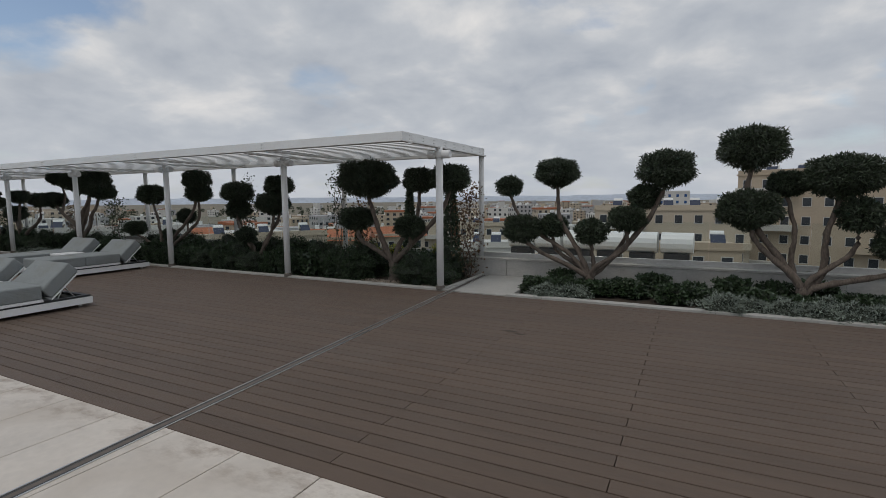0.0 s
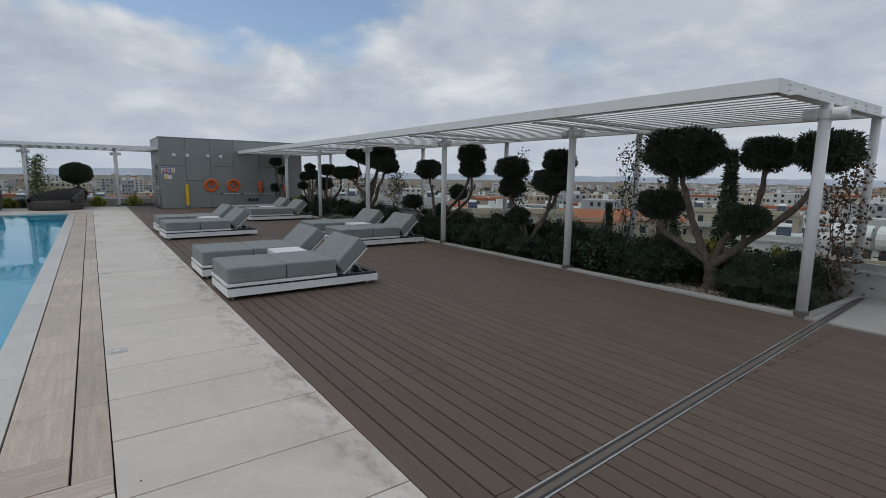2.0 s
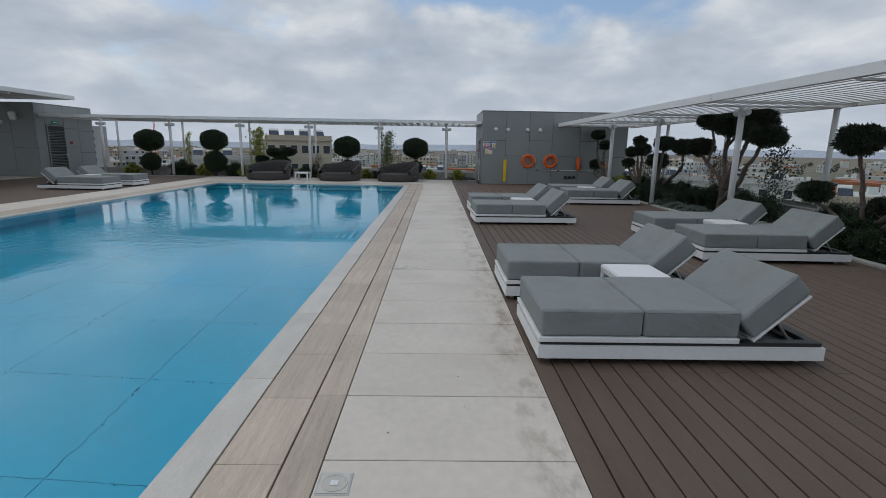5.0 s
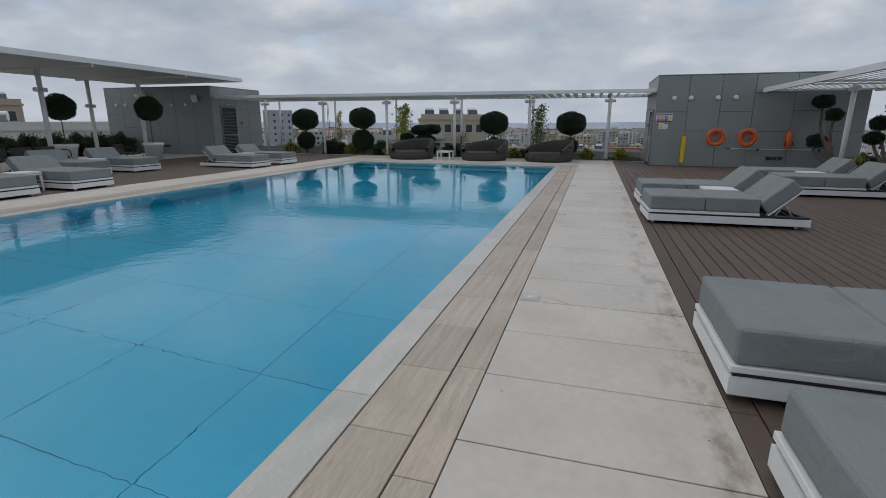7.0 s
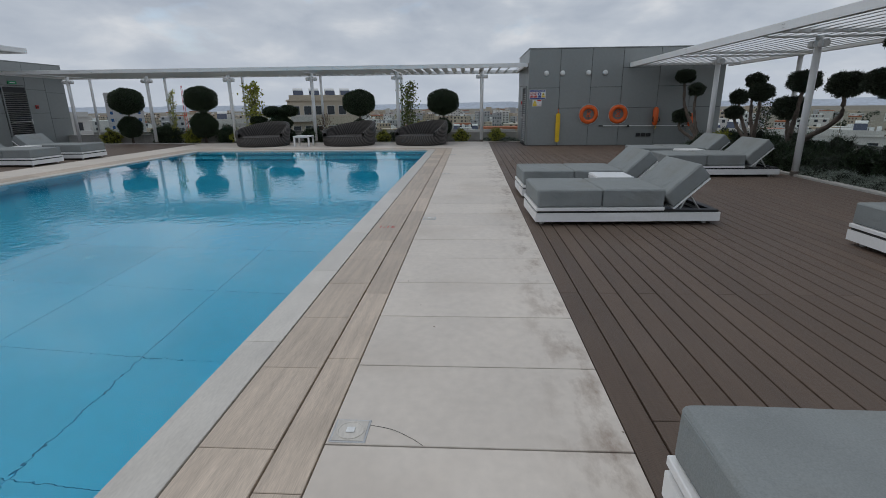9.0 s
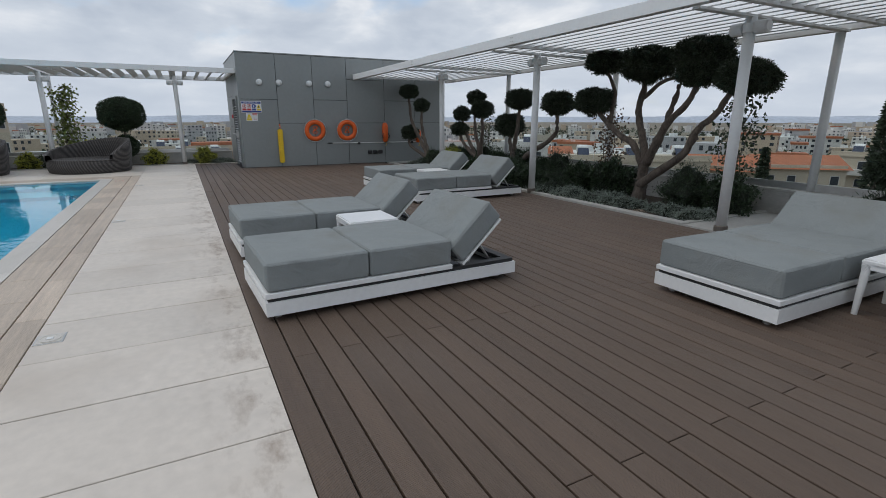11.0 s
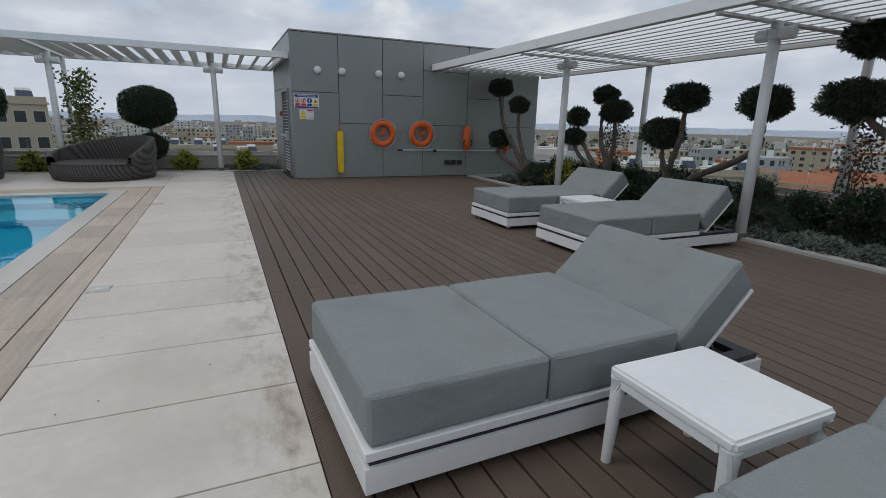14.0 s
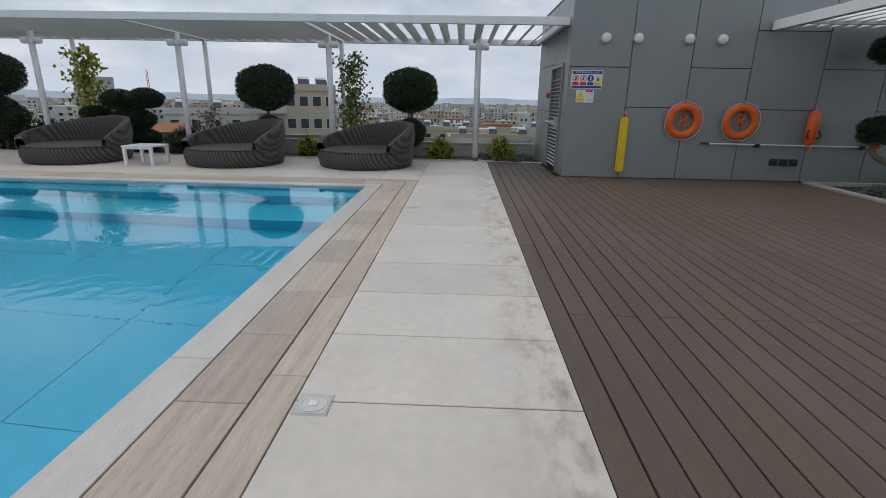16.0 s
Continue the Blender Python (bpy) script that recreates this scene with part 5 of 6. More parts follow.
for i in range(9):
    shrub(-25.5 + rnd.uniform(-0.15, 0.4), -0.1 + i * 0.15, 0.7, "g", None, "low silvery ground-cover plant", "ground_cover", "silvery ground cover")


def climber(x, y, z0, z1, mat, seed, leaves, label, spread=0.28, size=0.06):
    """Twining stems with scattered leaves."""
    rng = np.random.default_rng(seed)
    t = thing("climbing_plant", label, "climber", m=pose(x, y, 0))
    for k in range(4):
        pts = [(0.12 * math.sin(i * 0.9 + k * 1.7) * (0.5 + spread), 0.1 * math.cos(i * 0.8 + k * 2.1), -0.06 + (z1 + 0.06) * i / 9 * (1 - 0.08 * k)) for i in range(10)]
        part("stem", tube(spline(pts, 3), [0.013 - 0.0003 * i for i in range(28)], 6), M_BARK, t)
    z = z0 + (z1 - z0) * rng.random(leaves) ** 0.8
    c = np.stack([rng.normal(0, spread * 0.6, leaves) * (1.15 - 0.5 * (z - z0) / (z1 - z0)), rng.normal(0, spread * 0.4, leaves), z], 1)
    c += 0.1 * np.sin(c[:, [2, 0, 1]] * 11)
    ob = put("foliage", quads_mesh("climber_leaves", leaf_quads(rng, c, rng.normal(0, 1, c.shape), size, size * 0.36), leaves, [mat]), t, Matrix())


climber(1.93, 7.75, 0.1, 2.0, M_DRY, 61, 900, "half-dead brown climbing plant on a pergola post", 0.3)
climber(-0.85, 7.7, 0.1, 1.7, M_DRY, 62, 600, "thin brown climbing plant behind the shrubs", 0.3)
climber(-1.75, 7.85, 0.2, 2.5, M_LAUREL, 63, 500, "thin green climbing plant on a pergola post", 0.22)
climber(-5.0, 7.8, 0.2, 2.4, M_LAUREL, 64, 500, "thin green climbing plant on a pergola post", 0.22)
climber(-11.25, 7.7, 0.2, 1.8, M_LAUREL, 65, 900, "thin green climbing plant on wires", 0.32)
climber(-14.1, 7.8, 0.1, 1.6, M_DRY, 66, 600, "thin brown climbing plant on wires", 0.26)
climber(-18.9, 7.7, 0.1, 1.5, M_LAUREL, 67, 600, "thin green climbing plant on wires", 0.26)
climber(-25.8, -3.43, 0.3, 2.4, M_CLIMB, 68, 1150, "leafy yellow-green climber on a far pergola post", 0.40, 0.10)
climber(-25.8, -10.3, 0.3, 2.45, M_YELLOW, 69, 1250, "yellowing climber on a far pergola post", 0.42, 0.11)
climber(-25.8, -14.0, 0.2, 2.2, M_YELLOW, 70, 500, "thin yellowing climber on a far pergola post", 0.18, 0.08)
climber(-25.8, -7.2, 0.1, 1.1, M_DRY, 71, 350, "bare reddish shrub in the far planter", 0.4, 0.07)

# ---------- potted trees, hedge and seats beyond the pool ----------
def potted(x, y):
    t = thing("potted_tree", "small ball tree in a tall round white pot", "potted plant", group="potted trees by the canopy", m=pose(x, y, 0))
    part("pot", lathe([(0.28, 0), (0.38, 0.62), (0.42, 0.64), (0.42, 0.74), (0.38, 0.75), (0.37, 0.68)], 28), M_WHITE, t, smooth=True)
    part("trunk", tube([(0, 0, 0.6), (0.03, 0.02, 1.3), (0, 0, 2.1)], [0.03, 0.025, 0.02], 8), M_BARK, t)
    c = put("crown", BALL2[0], t, place(0, 0, 2.17, 1.15, x))
    put("inner_crown", BALL2[1], c, Matrix())


potted(-18.75, -19.3)
potted(-16.2, -21.0)
for i in range(16):
    shrub(-22.0 + i * 1.15, -24.9 + rnd.uniform(-0.1, 0.1), 1.1, 0, 1.4, "tall dark hedge plant behind the seats", "hedge_plant", "hedge beyond the canopy")


def lounge_chair(x, y, turn):
    t = thing("outdoor_chair", "black woven outdoor armchair", "chair", group="black armchairs under the canopy", m=pose(x, y, 0, 0, 0, turn))
    part("seat", block(-0.32, 0.32, -0.32, 0.3, 0.36, 0.44, 0.03, 2), M_WICKER, t)
    part("backrest", block(-0.34, 0.34, 0.27, 0.34, 0.40, 0.82, 0.025, 2), M_WICKER, t, m=pose(0, 0, 0, -10, 0, 0))
    for sx in (-0.33, 0.33):
        part("armrest", tube(spline([(sx, -0.3, 0.0), (sx, -0.3, 0.6), (sx, 0.25, 0.64)], 4), [0.02] * 9, 7), M_BLACK, t)
        part("leg", tube([(sx, 0.28, 0.5), (sx, 0.33, 0.0)], [0.02, 0.018], 7), M_BLACK, t)


for x, y, a in ((-16.9, -18.6, 200), (-12.4, -18.9, 160), (-11.0, -19.0, 190), (-14.2, -18.9, 180), (-13.3, -18.8, 175)):
    lounge_chair(x, y, a)

# ---------- town ----------
TOWN = [material("facade_" + n, c, 0.85, scale=0.5, vary=0.1, bump=0.0, stains=0.35, stain_rgb=tuple(v * 0.6 for v in c), stain_scale=0.25, coords="Position")
        for n, c in (("cream", (0.48, 0.42, 0.33)), ("white", (0.56, 0.555, 0.53)), ("beige", (0.42, 0.35, 0.265)), ("grey", (0.39, 0.395, 0.40)))]
M_PANE = material("dark_window_pane", (0.035, 0.042, 0.05), 0.25, scale=0.6, vary=0.5, bump=0)
M_SHUTTER = material("pale_window_frame", (0.5, 0.49, 0.46), 0.6)
M_TERRA = material("terracotta_roof", (0.36, 0.13, 0.065), 0.8, scale=0.8, vary=0.3, bump=0, coords="Position")
M_BLUEGLASS = material("blue_curtain_glass", (0.03, 0.09, 0.24), 0.15, scale=0.4, vary=0.3, bump=0)
M_TANK = material("white_water_tank", (0.7, 0.71, 0.7), 0.4)
M_PANEL = material("solar_panel", (0.03, 0.04, 0.07), 0.2)
LAND = -26.0


def house(name, az, dist, width, depth, top, mat, label, turn=0, storeys=5, bays=6, gable=False, balconies=True, tanks=2, pane=None, panels=True):
    """A block of flats seen from its terrace side: walls, window rows, slabs, roof gear."""
    a = radians(az)
    t = thing(name, label, "building", m=pose(-dist * math.sin(a), dist * math.cos(a), 0, 0, 0, az + turn))
    h = 3.1
    z0 = top - storeys * h
    part("wall", block(-width / 2, width / 2, 0, depth, LAND, top), mat, t)
    part("roof", block(-width / 2 - 0.2, width / 2 + 0.2, -0.2, depth + 0.2, top, top + 0.25), mat, t)
    part("parapet", block(-width / 2, width / 2, -0.1, 0.1, top + 0.25, top + 0.9), mat, t)
    win = None
    for s in range(storeys):
        z = z0 + s * h + 0.9
        for i in range(bays):
            x = -width / 2 + (i + 0.5) * width / bays
            m = pose(x, 0, z)
            if win is None:
                win = part("window", block(-0.65, 0.65, -0.06, 0.05, 0, 1.5), M_SHUTTER, t, m=m)
                pm = part("pane", block(-0.55, 0.55, -0.075, -0.06, 0.1, 1.4), pane or M_PANE, win).data
            else:
                w = put("window", win.data, t, m)
                put("pane", pm, w, Matrix())
        for i in range(max(int(depth / 4), 1)):
            for sx in (-1, 1):
                w = put("window", win.data, t, pose(sx * width / 2, 2.2 + i * 4, z, 0, 0, 90 * sx))
                put("pane", pm, w, Matrix())
        if balconies:
            x0, x1 = (-width / 2, -width * 0.15) if s % 2 else (width * 0.1, width / 2)
            part("balcony", block(x0, x1, -1.3, 0, z - 0.95, z + 0.05, 0.0), M_SHUTTER if s % 2 else mat, t)
    if gable:
        bm = bmesh.new()
        v = [bm.verts.new(c) for c in ((-width / 2 - 0.6, -0.6, top + 0.25), (width / 2 + 0.6, -0.6, top + 0.25), (width / 2 + 0.6, depth + 0.6, top + 0.25), (-width / 2 - 0.6, depth + 0.6, top + 0.25), (-width / 2 - 0.6, depth / 2, top + 2.2), (width / 2 + 0.6, depth / 2, top + 2.2))]
        for f in ((0, 1, 5, 4), (2, 3, 4, 5), (1, 2, 5), (3, 0, 4)):
            bm.faces.new([v[i] for i in f])
        part("tiled_roof", bm, M_TERRA, t, "terracotta tiled pitched roof")
    else:
        for i in range(tanks):
            x = -width * 0.35 + i * width * 0.7 / max(tanks - 1, 1)
            tank = part("water_tank", tube([(x - 0.75, depth * 0.4, top + 1.55), (x + 0.75, depth * 0.4, top + 1.55)], [0.55, 0.55], 14), M_TANK, t, "white rooftop water tank")
            part("stand", block(x - 0.6, x + 0.6, depth * 0.4 - 0.4, depth * 0.4 + 0.4, top + 0.25, top + 1.02), M_DARKMETAL, tank)
            if panels:
                part("solar_panel", block(-0.8, 0.8, -1.0, 1.0, 0, 0.06), M_PANEL, t, m=pose(x, depth * 0.4 - 1.7, top + 1.0, 40, 0, 0))
    return t


CR, WH, BE, GR = TOWN
house("apartment_building", -1.7, 89, 24, 14, -0.6, CR, "cream block of flats with rows of shuttered windows", 6, 6, 8, tanks=5)
house("apartment_building", -3.7, 63, 15, 10, -4.6, BE, "beige low block with balconies and roof tanks", 8, 4, 5)
house("apartment_building", -15.0, 98, 26, 16, 5.2, BE, "tall beige block of flats with brown balconies", -4, 8, 9, tanks=5)
house("apartment_building", -3.4, 23.5, 12, 6, -2.2, BE, "beige low block with white roof water tanks close beyond the parapet", 0, 4, 4, balconies=False, tanks=6, panels=False)
house("office_tower", 0.6, 261, 14, 14, 3.6, WH, "pale office block with a blue glass front", 0, 5, 4, balconies=False, tanks=1, pane=M_BLUEGLASS)
house("apartment_building", 14.5, 71, 16, 12, -5.8, WH, "white low block with a row of roof water tanks", 4, 4, 5, tanks=5)
house("apartment_building", 22.2, 116, 22, 14, -5.0, CR, "cream block of flats with flat roof", -6, 4, 7, tanks=4)
house("tiled_house", 29.8, 99, 12, 9, -6.4, CR, "cream house with a terracotta tiled roof", 20, 4, 4, gable=True, balconies=False)
house("tiled_house", 37.4, 86, 12, 9, -6.0, BE, "beige house with a terracotta tiled roof", -10, 4, 4, gable=True, balconies=False)
house("apartment_building", 44.7, 80, 20, 12, -4.4, CR, "cream block with few windows and roof tanks", 12, 4, 4, balconies=False, tanks=3)
house("tiled_house", 54.1, 107, 14, 9, -6.2, CR, "cream house with a terracotta tiled roof", 4, 4, 5, gable=True, balconies=False)
house("apartment_building", 60.4, 96, 24, 14, -3.4, WH, "white modern block with glazed balconies", -8, 5, 7, tanks=2)
house("apartment_building", 68.9, 121, 20, 12, -4.8, CR, "cream block of flats with flat roof", 5, 4, 6, tanks=3)
house("apartment_building", 80, 140, 22, 12, -5.5, GR, "grey modern block of flats", -5, 4, 7, tanks=3)
house("apartment_building", 87, 115, 18, 12, -5.8, BE, "beige block of flats with balconies", 8, 4, 6, tanks=3)
house("apartment_building", 93, 130, 20, 12, -5.2, CR, "cream block of flats with balconies", -4, 4, 6, tanks=4)
house("apartment_building", 105.9, 89, 11, 11, 2.4, CR, "cream four-storey block with roof terrace and tanks", 6, 6, 6, tanks=4)
house("apartment_building", 113.2, 96, 14, 12, -1.2, WH, "white block of flats with flat roof", 0, 5, 5, tanks=3)
house("tiled_house", 119.4, 76, 14, 10, -4.0, BE, "beige house with a terracotta tiled roof", 15, 4, 4, gable=True, balconies=False)
house("office_tower", 124.7, 271, 14, 14, 7.5, GR, "slim grey glass tower", 0, 8, 4, balconies=False, tanks=0, pane=M_BLUEGLASS)
house("apartment_building", 132.9, 106, 22, 14, 0.2, WH, "white block of flats with dark windows", 6, 5, 7, tanks=3)
house("apartment_building", 142, 70, 22, 14, 0.8, WH, "white block of flats with dark windows", -6, 6, 7, tanks=2)
house("apartment_building", 150, 95, 14, 12, 4.0, BE, "beige block of flats with flat roof", 0, 6, 5, tanks=2)

# the rest of the town, out to the plain
rng = np.random.default_rng(5)
vs, idx = [], []


def add_box(cx, cy, z0, z1, w, d, ang, mat):
    c, s = math.cos(ang), math.sin(ang)
    p = [(cx + c * a * w / 2 - s * b * d / 2, cy + s * a * w / 2 + c * b * d / 2) for a, b in ((-1, -1), (1, -1), (1, 1), (-1, 1))]
    for i in range(4):
        (xa, ya), (xb, yb) = p[i], p[(i + 1) % 4]
        vs.extend(((xa, ya, z0), (xb, yb, z0), (xb, yb, z1), (xa, ya, z1)))
        idx.append(mat)
    vs.extend((x, y, z1) for x, y in p)
    idx.append(mat)
    return p


for i in range(2600):
    az = radians(rng.uniform(-35, 165))
    r = 130 + 1750 * rng.random() ** 1.25
    open_land = 32 < math.degrees(az) < 62 and r > 420
    if open_land and rng.random() < 0.8:
        continue
    ang = az + rng.uniform(-0.5, 0.5)
    w, d = rng.uniform(8, 19), rng.uniform(8, 15)
    h = rng.uniform(6, 16) if rng.random() < 0.85 else rng.uniform(15, 22)
    cx, cy = -r * math.sin(az), r * math.cos(az)
    mat = int(rng.choice((0, 1, 1, 2, 3)))
    p = add_box(cx, cy, LAND, LAND + h, w, d, ang, mat)
    if rng.random() < 0.13:
        add_box(cx, cy, LAND + h, LAND + h + 1.2, w * 1.05, d * 1.05, ang, 5)
    if r < 950:
        for fi in range(4):
            (xa, ya), (xb, yb) = p[fi], p[(fi + 1) % 4]
            nx, ny = yb - ya, xa - xb
            if nx * cx + ny * cy > 0:
                continue
            ln = math.hypot(nx, ny)
            ox, oy = nx / ln * 0.06, ny / ln * 0.06
            for fl in range(max(int(h / 3.1), 1)):
                z = LAND + h - (fl + 1) * 3.1 + 0.9
                for k in range(4):
                    if rng.random() < 0.2:
                        continue
                    f0, f1 = (k + 0.25) / 4, (k + 0.68) / 4
                    vs.extend(((xa + (xb - xa) * f0 + ox, ya + (yb - ya) * f0 + oy, z), (xa + (xb - xa) * f1 + ox, ya + (yb - ya) * f1 + oy, z), (xa + (xb - xa) * f1 + ox, ya + (yb - ya) * f1 + oy, z + 1.5), (xa + (xb - xa) * f0 + ox, ya + (yb - ya) * f0 + oy, z + 1.5)))
                    idx.append(4)
        if rng.random() < 0.8:
            for k in range(int(rng.integers(1, 4))):
                add_box(cx + rng.uniform(-3, 3), cy + rng.uniform(-3, 3), LAND + h, LAND + h + rng.uniform(1.2, 2.4), 1.6, 1.2, ang, 6)
town = new("town_buildings", quads_mesh("town", np.array(vs), len(idx), [*TOWN, M_PANE, M_TERRA, M_TANK], idx))
tagged(town, "many low cream and white buildings of the town below", "buildings", kind="stuff")

# dark trees between the houses
M_TOWNTREE = material("town_tree_leaf", (0.035, 0.05, 0.028), 0.9, scale=0.5, vary=0.4, bump=0, island=0.4, coords="Position")
vs = []
for i in range(1500):
    az = radians(rng.uniform(-35, 165))
    r = 60 + 1500 * rng.random() ** 1.3
    cx, cy = -r * math.sin(az), r * math.cos(az)
    h, w = rng.uniform(5, 11), rng.uniform(2, 4.5)
    n = 60
    u = rng.normal(0, 1, (n, 3))
    u /= np.linalg.norm(u, axis=1)[:, None]
    c = np.array([cx, cy, LAND + h * 0.6]) + u * np.array([w, w, h * 0.42]) * rng.uniform(0.6, 1.0, (n, 1))
    vs.append(leaf_quads(rng, c, u, 2.0, 0.8).reshape(-1, 3))
vs = np.concatenate(vs)
tagged(new("town_trees", quads_mesh("town_trees", vs, len(vs) // 4, [M_TOWNTREE])), "scattered dark green trees between the houses", "trees", kind="stuff")


def conifer(az, dist, top, width, label):
    a = radians(az)
    t = thing("conifer_tree", label, "tree", m=pose(-dist * math.sin(a), dist * math.cos(a), LAND))
    h = top - LAND
    part("trunk", tube([(0, 0, 0), (0, 0, h * 0.5), (0, 0, h)], [0.3, 0.2, 0.04], 8), M_BARK, t)
    g = np.random.default_rng(int(dist))
    n = 5200
    k = g.random(n) ** 0.8
    tier = (k * 26) % 1
    rad = width * (1.02 - k) * (0.55 + 0.45 * (1 - tier)) * g.uniform(0.4, 1, n)
    th = g.uniform(0, 6.283, n)
    c = np.stack([rad * np.cos(th), rad * np.sin(th), h * (0.25 + 0.75 * k)], 1)
    o = np.stack([np.cos(th), np.sin(th), np.full(n, -0.1)], 1)
    put("crown", quads_mesh("conifer_crown", leaf_quads(g, c, o * 1.5, 0.5, 0.10), n, [M_TOWNTREE]), t, Matrix())


conifer(20.6, 50, 4.5, 3.2, "tall dark layered conifer beyond the parapet")
conifer(26.8, 62, 3.0, 3.0, "dark layered conifer beyond the parapet")
conifer(33.9, 76, -2.0, 2.6, "dark conifer between the houses")
mast = thing("radio_mast", "thin lattice radio mast on a far roof", "mast", m=pose(-150 * math.sin(radians(119.5)), 150 * math.cos(radians(119.5)), LAND))
for i in range(3):
    a = i * 2.094
    part("leg", tube([(0.9 * math.cos(a), 0.9 * math.sin(a), 0), (0.15 * math.cos(a), 0.15 * math.sin(a), 33)], [0.1, 0.06], 5), M_SIGN_RED, mast)
for i in range(12):
    part("brace", block(-0.5, 0.5, -0.05, 0.05, 14 + i * 1.5, 14.1 + i * 1.5), M_DARKMETAL, mast)

# ---------- fittings in the paving ----------
def drain_cover(x, y):
    t = thing("skimmer_cover", "square pale skimmer cover with a round lid set in the paving", "drain cover", group="skimmer covers", m=pose(x, y, 0.0))
    part("frame", block(-0.085, 0.085, -0.085, 0.085, -0.01, 0.004, 0.002), M_STEEL, t)
    part("plate", block(-0.075, 0.075, -0.075, 0.075, 0.004, 0.006, 0.001), M_COPING, t)
    part("lid", lathe([(0.066, 0.006), (0.066, 0.009), (0.058, 0.0095), (0.056, 0.007)], 24), M_COPING, t)
    part("key_slot", block(-0.02, 0.02, -0.02, 0.02, 0.008, 0.0105, 0.002), M_LAMPWHITE, t)


for i in range(5):
    drain_cover(-1.11 - 4.57 * i, -1.29)
dr = thing("linear_drain", "long slotted channel drain with steel edges across the deck", "drain")
D0, D1 = Vector((2.9, -1.385, 0)), Vector((2.24, 8.05, 0))
dv = D1 - D0
dm = Matrix.Translation(D0) @ dv.to_track_quat("X", "Z").to_matrix().to_4x4()
part("channel", block(0, dv.length, -0.05, 0.05, -0.004, 0.003), M_INFILL, dr, "stone infill strip", dm)
for s in (-1, 1):
    part("edge_rail", block(0, dv.length, s * 0.052 - 0.006, s * 0.052 + 0.006, -0.004, 0.0065), M_STEEL, dr, "", dm)
    part("slot", block(0, dv.length, s * 0.032 - 0.009, s * 0.032 + 0.009, 0.003, 0.0035), M_BLACK, dr, "", dm)
for x in (-9.75, -20.6):
    dmk = thing("depth_mark", "painted red depth number on the pool edge stone", "marking", m=pose(x, -1.79, 0.0015))
    words("1.15", 0.13, M_SIGN_RED, dmk, pose(0, 0, 0, 0, 0, 90))

crack = thing("crack", "thin dark crack across one walkway tile", "crack", kind="structure")
cp = spline([(-5.73, -1.22, 0), (-5.70, -1.10, 0), (-5.64, -1.0, 0), (-5.59, -0.94, 0)], 5)
bm = bmesh.new()
cv = [(bm.verts.new((p.x - 0.002, p.y, 0.0012)), bm.verts.new((p.x + 0.002, p.y + 0.001 * math.sin(i * 3), 0.0012))) for i, p in enumerate(cp)]
for a, b in zip(cv, cv[1:]):
    bm.faces.new((a[0], a[1], b[1], b[0]))
part("crack_line", bm, M_GAP, crack)

for sx, sy, sr in ((4.35, 3.74, 0.11), (4.5, 3.66, 0.08), (-4.1, 2.9, 0.05)):
    st = thing("stain", "dark damp stain on the deck boards", "stain", kind="structure", m=pose(sx, sy, 0.0015))
    bm = bmesh.new()
    bm.faces.new([bm.verts.new((sr * (1 + 0.5 * noise.noise((k, sx, 0))) * math.cos(k * 0.4), 0.45 * sr * (1 + 0.5 * noise.noise((k, sy, 4))) * math.sin(k * 0.4), 0)) for k in range(16)])
    part("stain_patch", bm, M_SOIL, st)

# pebbles by the large olive and along the kerb
rng = np.random.default_rng(9)
vs = []
for i in range(1500):
    c = np.array([rng.uniform(-0.1, 2.1) if i % 3 else rng.uniform(-13.7, -11.9), rng.uniform(6.17, 6.75), -0.045])
    s = rng.uniform(0.008, 0.022)
    a = rng.uniform(0, 3)
    q = np.array([[math.cos(a + k * math.pi / 2) * s, math.sin(a + k * math.pi / 2) * s * 0.7, 0.0] for k in range(4)])
    top = q * 0.6 + [0, 0, s * 0.9]
    vs.append(top + c)
    for k in range(4):
        vs.append(np.array([q[k], q[(k + 1) % 4], top[(k + 1) % 4], top[k]]) + c)
vs = np.concatenate(vs)
tagged(new("gravel", quads_mesh("gravel", vs, len(vs) // 4, [M_PEBBLE])), "loose pale gravel on the planter soil", "gravel", kind="stuff")
# dry leaves and crumbs on the deck and paving
c = np.stack([rng.uniform(-22, 9, 170), rng.uniform(-1.4, 6, 170), np.full(170, 0.004)], 1)
lq = leaf_quads(rng, c, np.zeros((170, 3)), 0.025, 0.006)
lq[:, :, 2] = 0.004 + np.abs(lq[:, :, 2] - 0.004) * 0.15
tagged(new("leaf_litter", quads_mesh("leaf_litter", lq, 170, [M_DRY])), "few dry leaves scattered on deck and tiles", "leaves", kind="stuff")

# ---------- pieces of the floors ----------
def piece_mesh(name, lx, ly, h, mat, chamfer=0.003):
    bm = bmesh.new()
    z0, z1 = -h, 0.0
    a = [bm.verts.new((sx * lx / 2, sy * ly / 2, z0)) for sx, sy in ((-1, -1), (1, -1), (1, 1), (-1, 1))]
    b = [bm.verts.new((sx * lx / 2, sy * ly / 2, z1 - chamfer)) for sx, sy in ((-1, -1), (1, -1), (1, 1), (-1, 1))]
    t = [bm.verts.new((sx * (lx / 2 - chamfer), sy * (ly / 2 - chamfer), z1)) for sx, sy in ((-1, -1), (1, -1), (1, 1), (-1, 1))]
    for k in range(4):
        bm.faces.new((a[k], a[(k + 1) % 4], b[(k + 1) % 4], b[k]))
        bm.faces.new((b[k], b[(k + 1) % 4], t[(k + 1) % 4], t[k]))
    bm.faces.new(t)
    me = bpy.data.meshes.new(name)
    bm.to_mesh(me)
    bm.free()
    me.materials.append(mat)
    return me


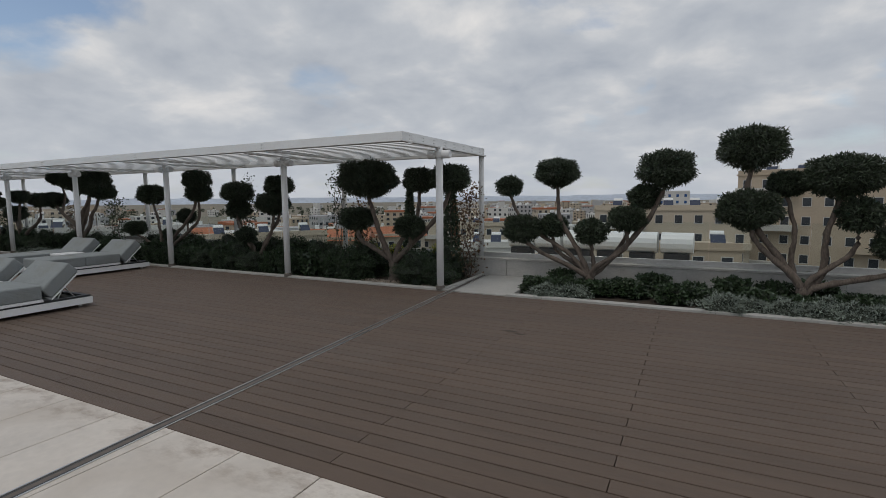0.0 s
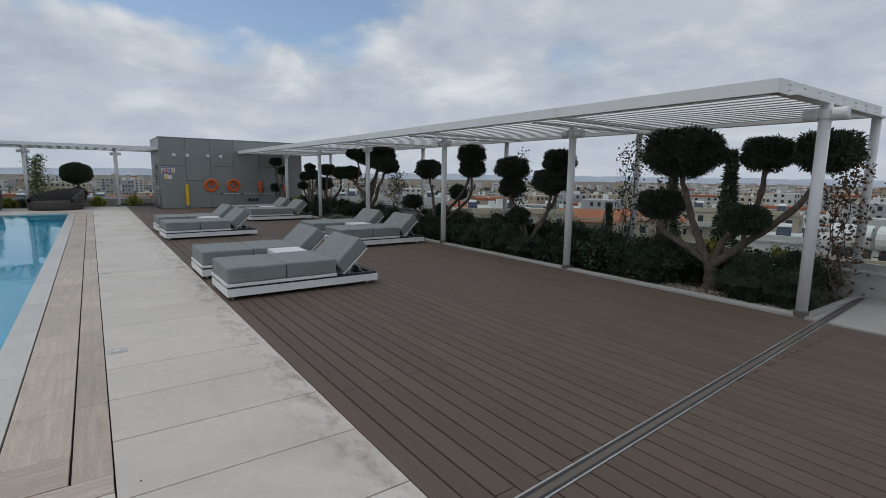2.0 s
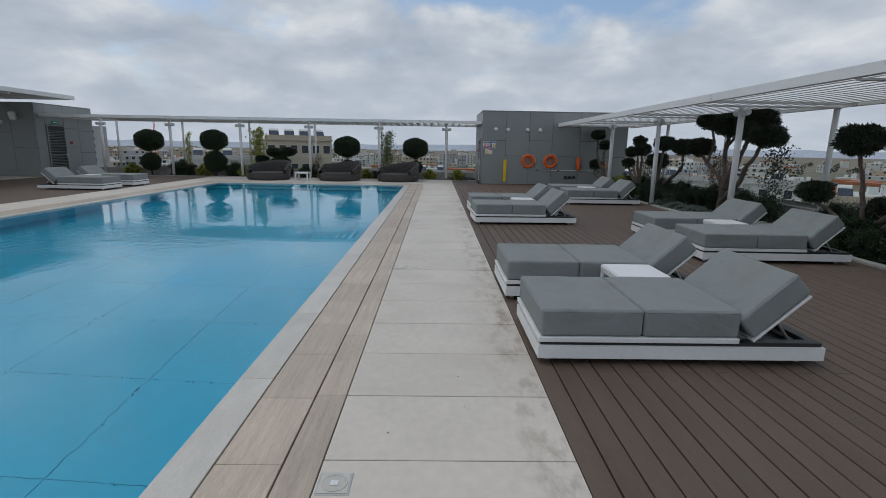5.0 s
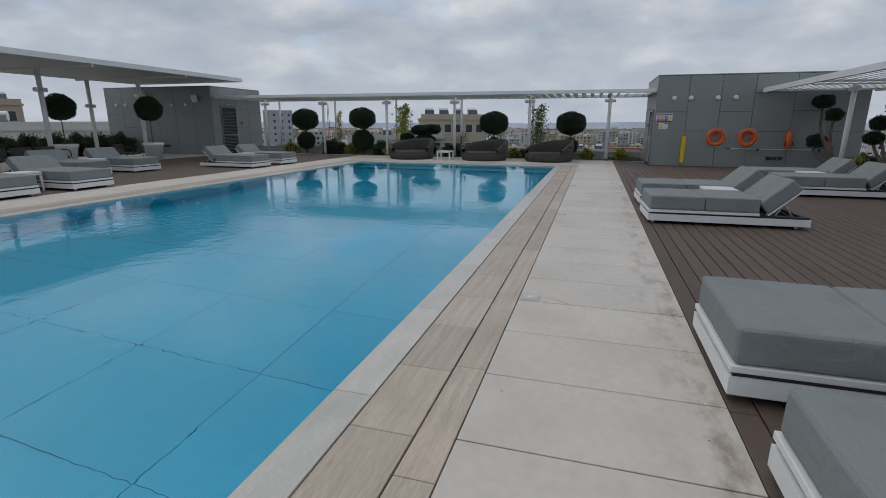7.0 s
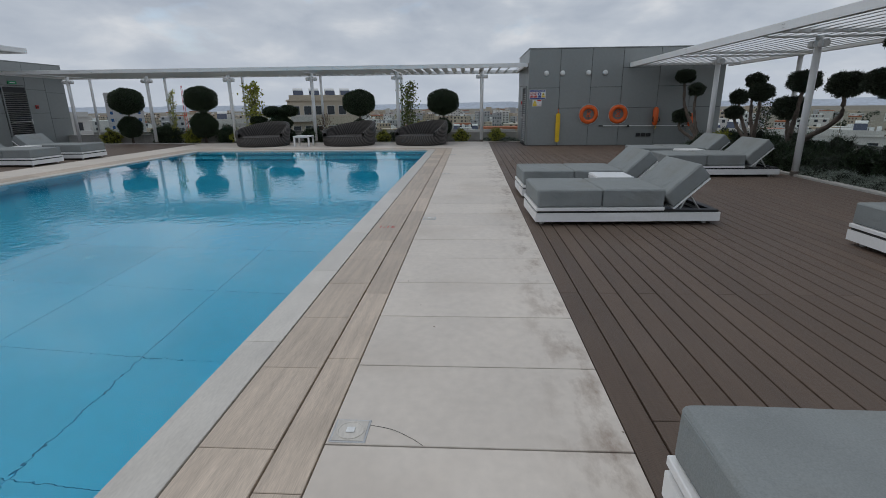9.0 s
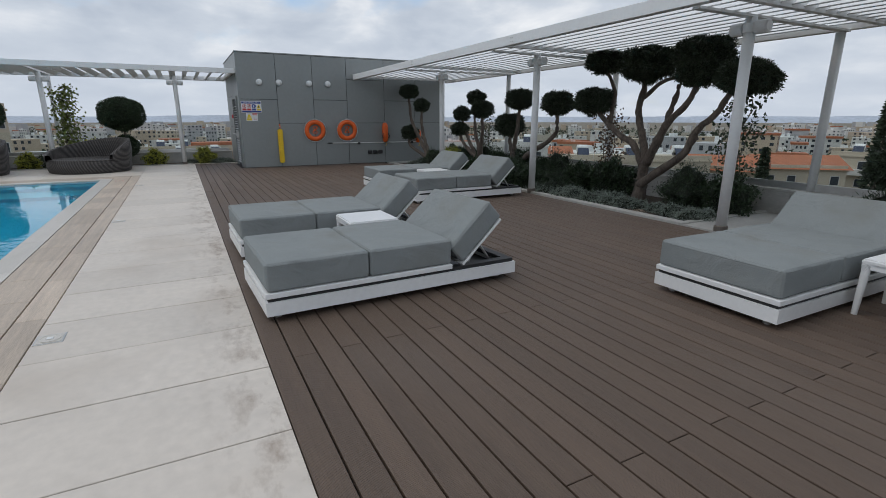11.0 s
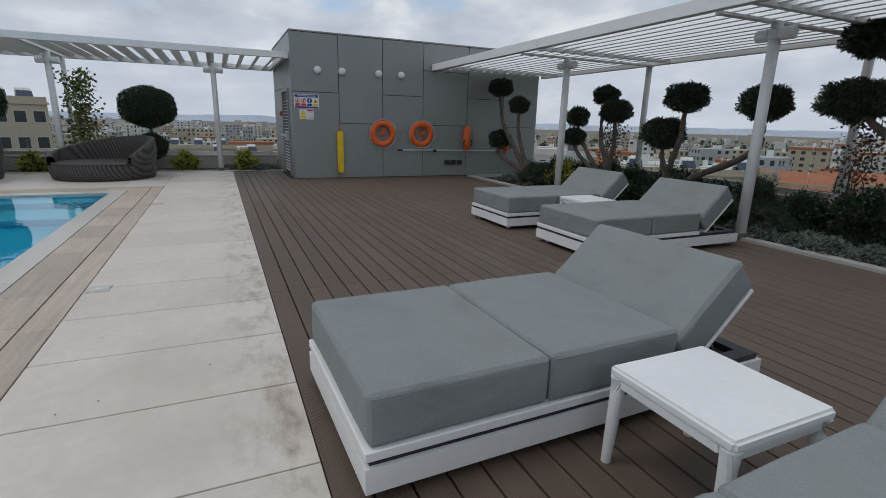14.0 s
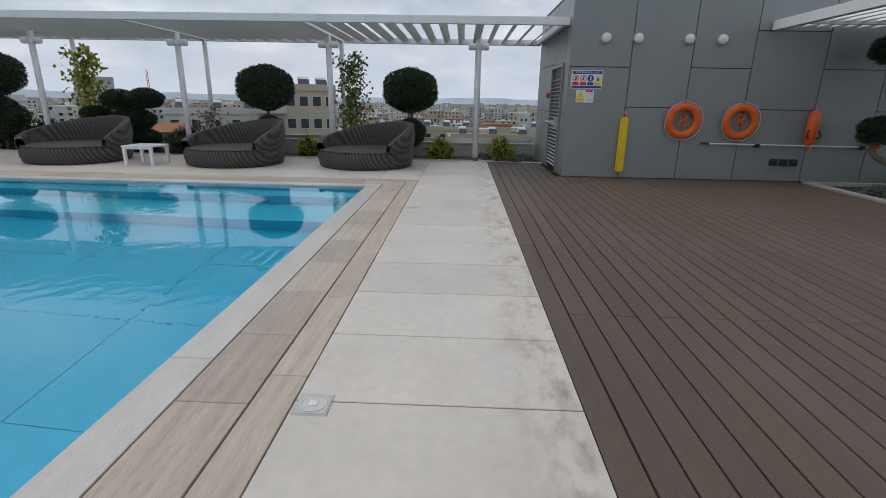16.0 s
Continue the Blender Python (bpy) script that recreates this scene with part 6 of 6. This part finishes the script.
TW = 0.713
tile = piece_mesh("tile", TW - 0.009, 1.383, 0.021, M_TILE)
x = -7.01 + 31 * TW
while x > FAR_X + TW:
    put("tile", tile, walk_base, pose(x - TW / 2, -0.695, rnd.uniform(-0.001, 0.0005)))
    x -= TW
last = x - FAR_X
put("tile", piece_mesh("tile_end", last - 0.006, 1.383, 0.021, M_TILE), walk_base, pose(FAR_X + last / 2, -0.695, 0))
FW = (POOL_X0 - RIM - FAR_X) / 3
big_tile = piece_mesh("tile_big", FW - 0.005, 0.729, 0.021, M_TILE)
for i in range(3):
    for j in range(15):
        put("tile", big_tile, far_base, pose(POOL_X0 - RIM - FW * (i + 0.5), -1.39 - (j + 0.5) * 0.735, 0))
beyond_tile = piece_mesh("tile_beyond", TW - 0.009, 1.18, 0.021, M_TILE)
for i in range(44):
    put("tile", beyond_tile, beyond_base, pose(POOL_X0 - RIM + TW * (i + 0.5), (LEFT + POOL_Y0 - RIM) / 2, 0))
near_tile = piece_mesh("tile_near", 1.24, 1.219, 0.021, M_TILE)
for i in range(11):
    for j in range(8):
        put("tile", near_tile, near_base, pose(POOL_X1 + RIM + 1.25 * (i + 0.5), -1.39 - (j + 0.5) * 1.2294, 0))
# coping and travertine strips: (offset from the water, width, material)
STRIPS = ((0.0, 0.245, M_COPING, 1.43), (0.257, 0.353, M_TRAV, 0.713), (0.622, 0.198, M_TRAV, 1.07))
for k, (off0, wd, mat, ln) in enumerate(STRIPS):
    xa, xb = POOL_X0 - off0, POOL_X1 + off0
    n = round((xb - xa) / ln)
    st = (xb - xa) / n
    me = piece_mesh("strip", st - 0.004, wd, 0.028, mat)
    for i in range(n):
        put("coping_stone" if k == 0 else "stone_plank", me, edge_base, pose(xa + (i + 0.5) * st, POOL_Y1 + off0 + wd / 2, 0))
    n2 = round((xb - xa) / 2.2)
    st2 = (xb - xa) / n2
    me2 = piece_mesh("strip_far", st2 - 0.004, wd, 0.028, mat)
    for i in range(n2):
        put("coping_stone" if k == 0 else "stone_plank", me2, edge_base, pose(xa + (i + 0.5) * st2, POOL_Y0 - off0 - wd / 2, 0))
    ya, yb = POOL_Y0 - off0 - wd, POOL_Y1 + off0 + wd
    n = round((yb - ya) / ln)
    st = (yb - ya) / n
    me = piece_mesh("strip_end", wd, st - 0.004, 0.028, mat if k == 0 else M_TRAV_Y)
    for i in range(n):
        put("coping_stone" if k == 0 else "stone_plank", me, edge_base, pose(POOL_X0 - off0 - wd / 2, ya + (i + 0.5) * st, 0))
        put("coping_stone" if k == 0 else "stone_plank", me, edge_base, pose(POOL_X1 + off0 + wd / 2, ya + (i + 0.5) * st, 0))

# deck boards: rows along x, staggered ends
PITCH, BOARD, LONG = 0.1555, 0.1452, 3.385
rows = int(KERB / PITCH)
full = piece_mesh("plank", LONG - 0.005, BOARD, 0.026, M_PLANK)
singles = 0
stuff = []


def board(x0, x1, y, parent_list):
    parent_list.append(((x0, y - BOARD / 2, -0.001), (x1, y - BOARD / 2, -0.001), (x1, y + BOARD / 2, -0.001), (x0, y + BOARD / 2, -0.001)))
    for s in (-1, 1):
        yy = y + s * BOARD / 2
        q = ((x0, yy, -0.026), (x1, yy, -0.026), (x1, yy, -0.001), (x0, yy, -0.001))
        parent_list.append(q if s < 0 else q[::-1])
    for xx in (x0, x1):
        parent_list.append(((xx, y - BOARD / 2, -0.026), (xx, y + BOARD / 2, -0.026), (xx, y + BOARD / 2, -0.001), (xx, y - BOARD / 2, -0.001)))


for r in range(rows):
    y = (r + 0.5) * PITCH - 0.003
    start = -7.51 + (LONG / 2 if r % 2 else 0) + 7 * LONG
    end = FAR_X + 0.03 if y < BY0 - PITCH / 2 else BX + 0.006
    x1 = start
    while x1 > end + 0.02:
        x0 = max(x1 - LONG, end)
        if x1 - x0 > LONG - 0.01 and -17.0 < x1 < 9.5 and singles < 298:
            put("plank", full, deck_base, pose((x0 + x1) / 2, y, rnd.uniform(-0.0008, 0.0006)))
            singles += 1
        else:
            board(x0 + 0.0025, x1 - 0.0025, y, stuff)
        x1 = x0
ob = new("planks", quads_mesh("planks", np.array(stuff).reshape(-1, 3), len(stuff), [M_PLANK_STUFF]))
ob.parent = deck_base
tagged(ob, kind="stuff")
stuff = []
for r in range(int(7.0 / PITCH)):
    y = LEFT - 0.01 - (r + 0.5) * PITCH
    x1 = 15.5 + (LONG / 2 if r % 2 else 0)
    while x1 > FAR_X + 0.1:
        board(max(x1 - LONG, FAR_X + 0.05) + 0.0025, x1 - 0.0025, y, stuff)
        x1 -= LONG
ob = new("planks", quads_mesh("planks_left", np.array(stuff).reshape(-1, 3), len(stuff), [M_PLANK_STUFF]))
ob.parent = left_base
tagged(ob, kind="stuff")
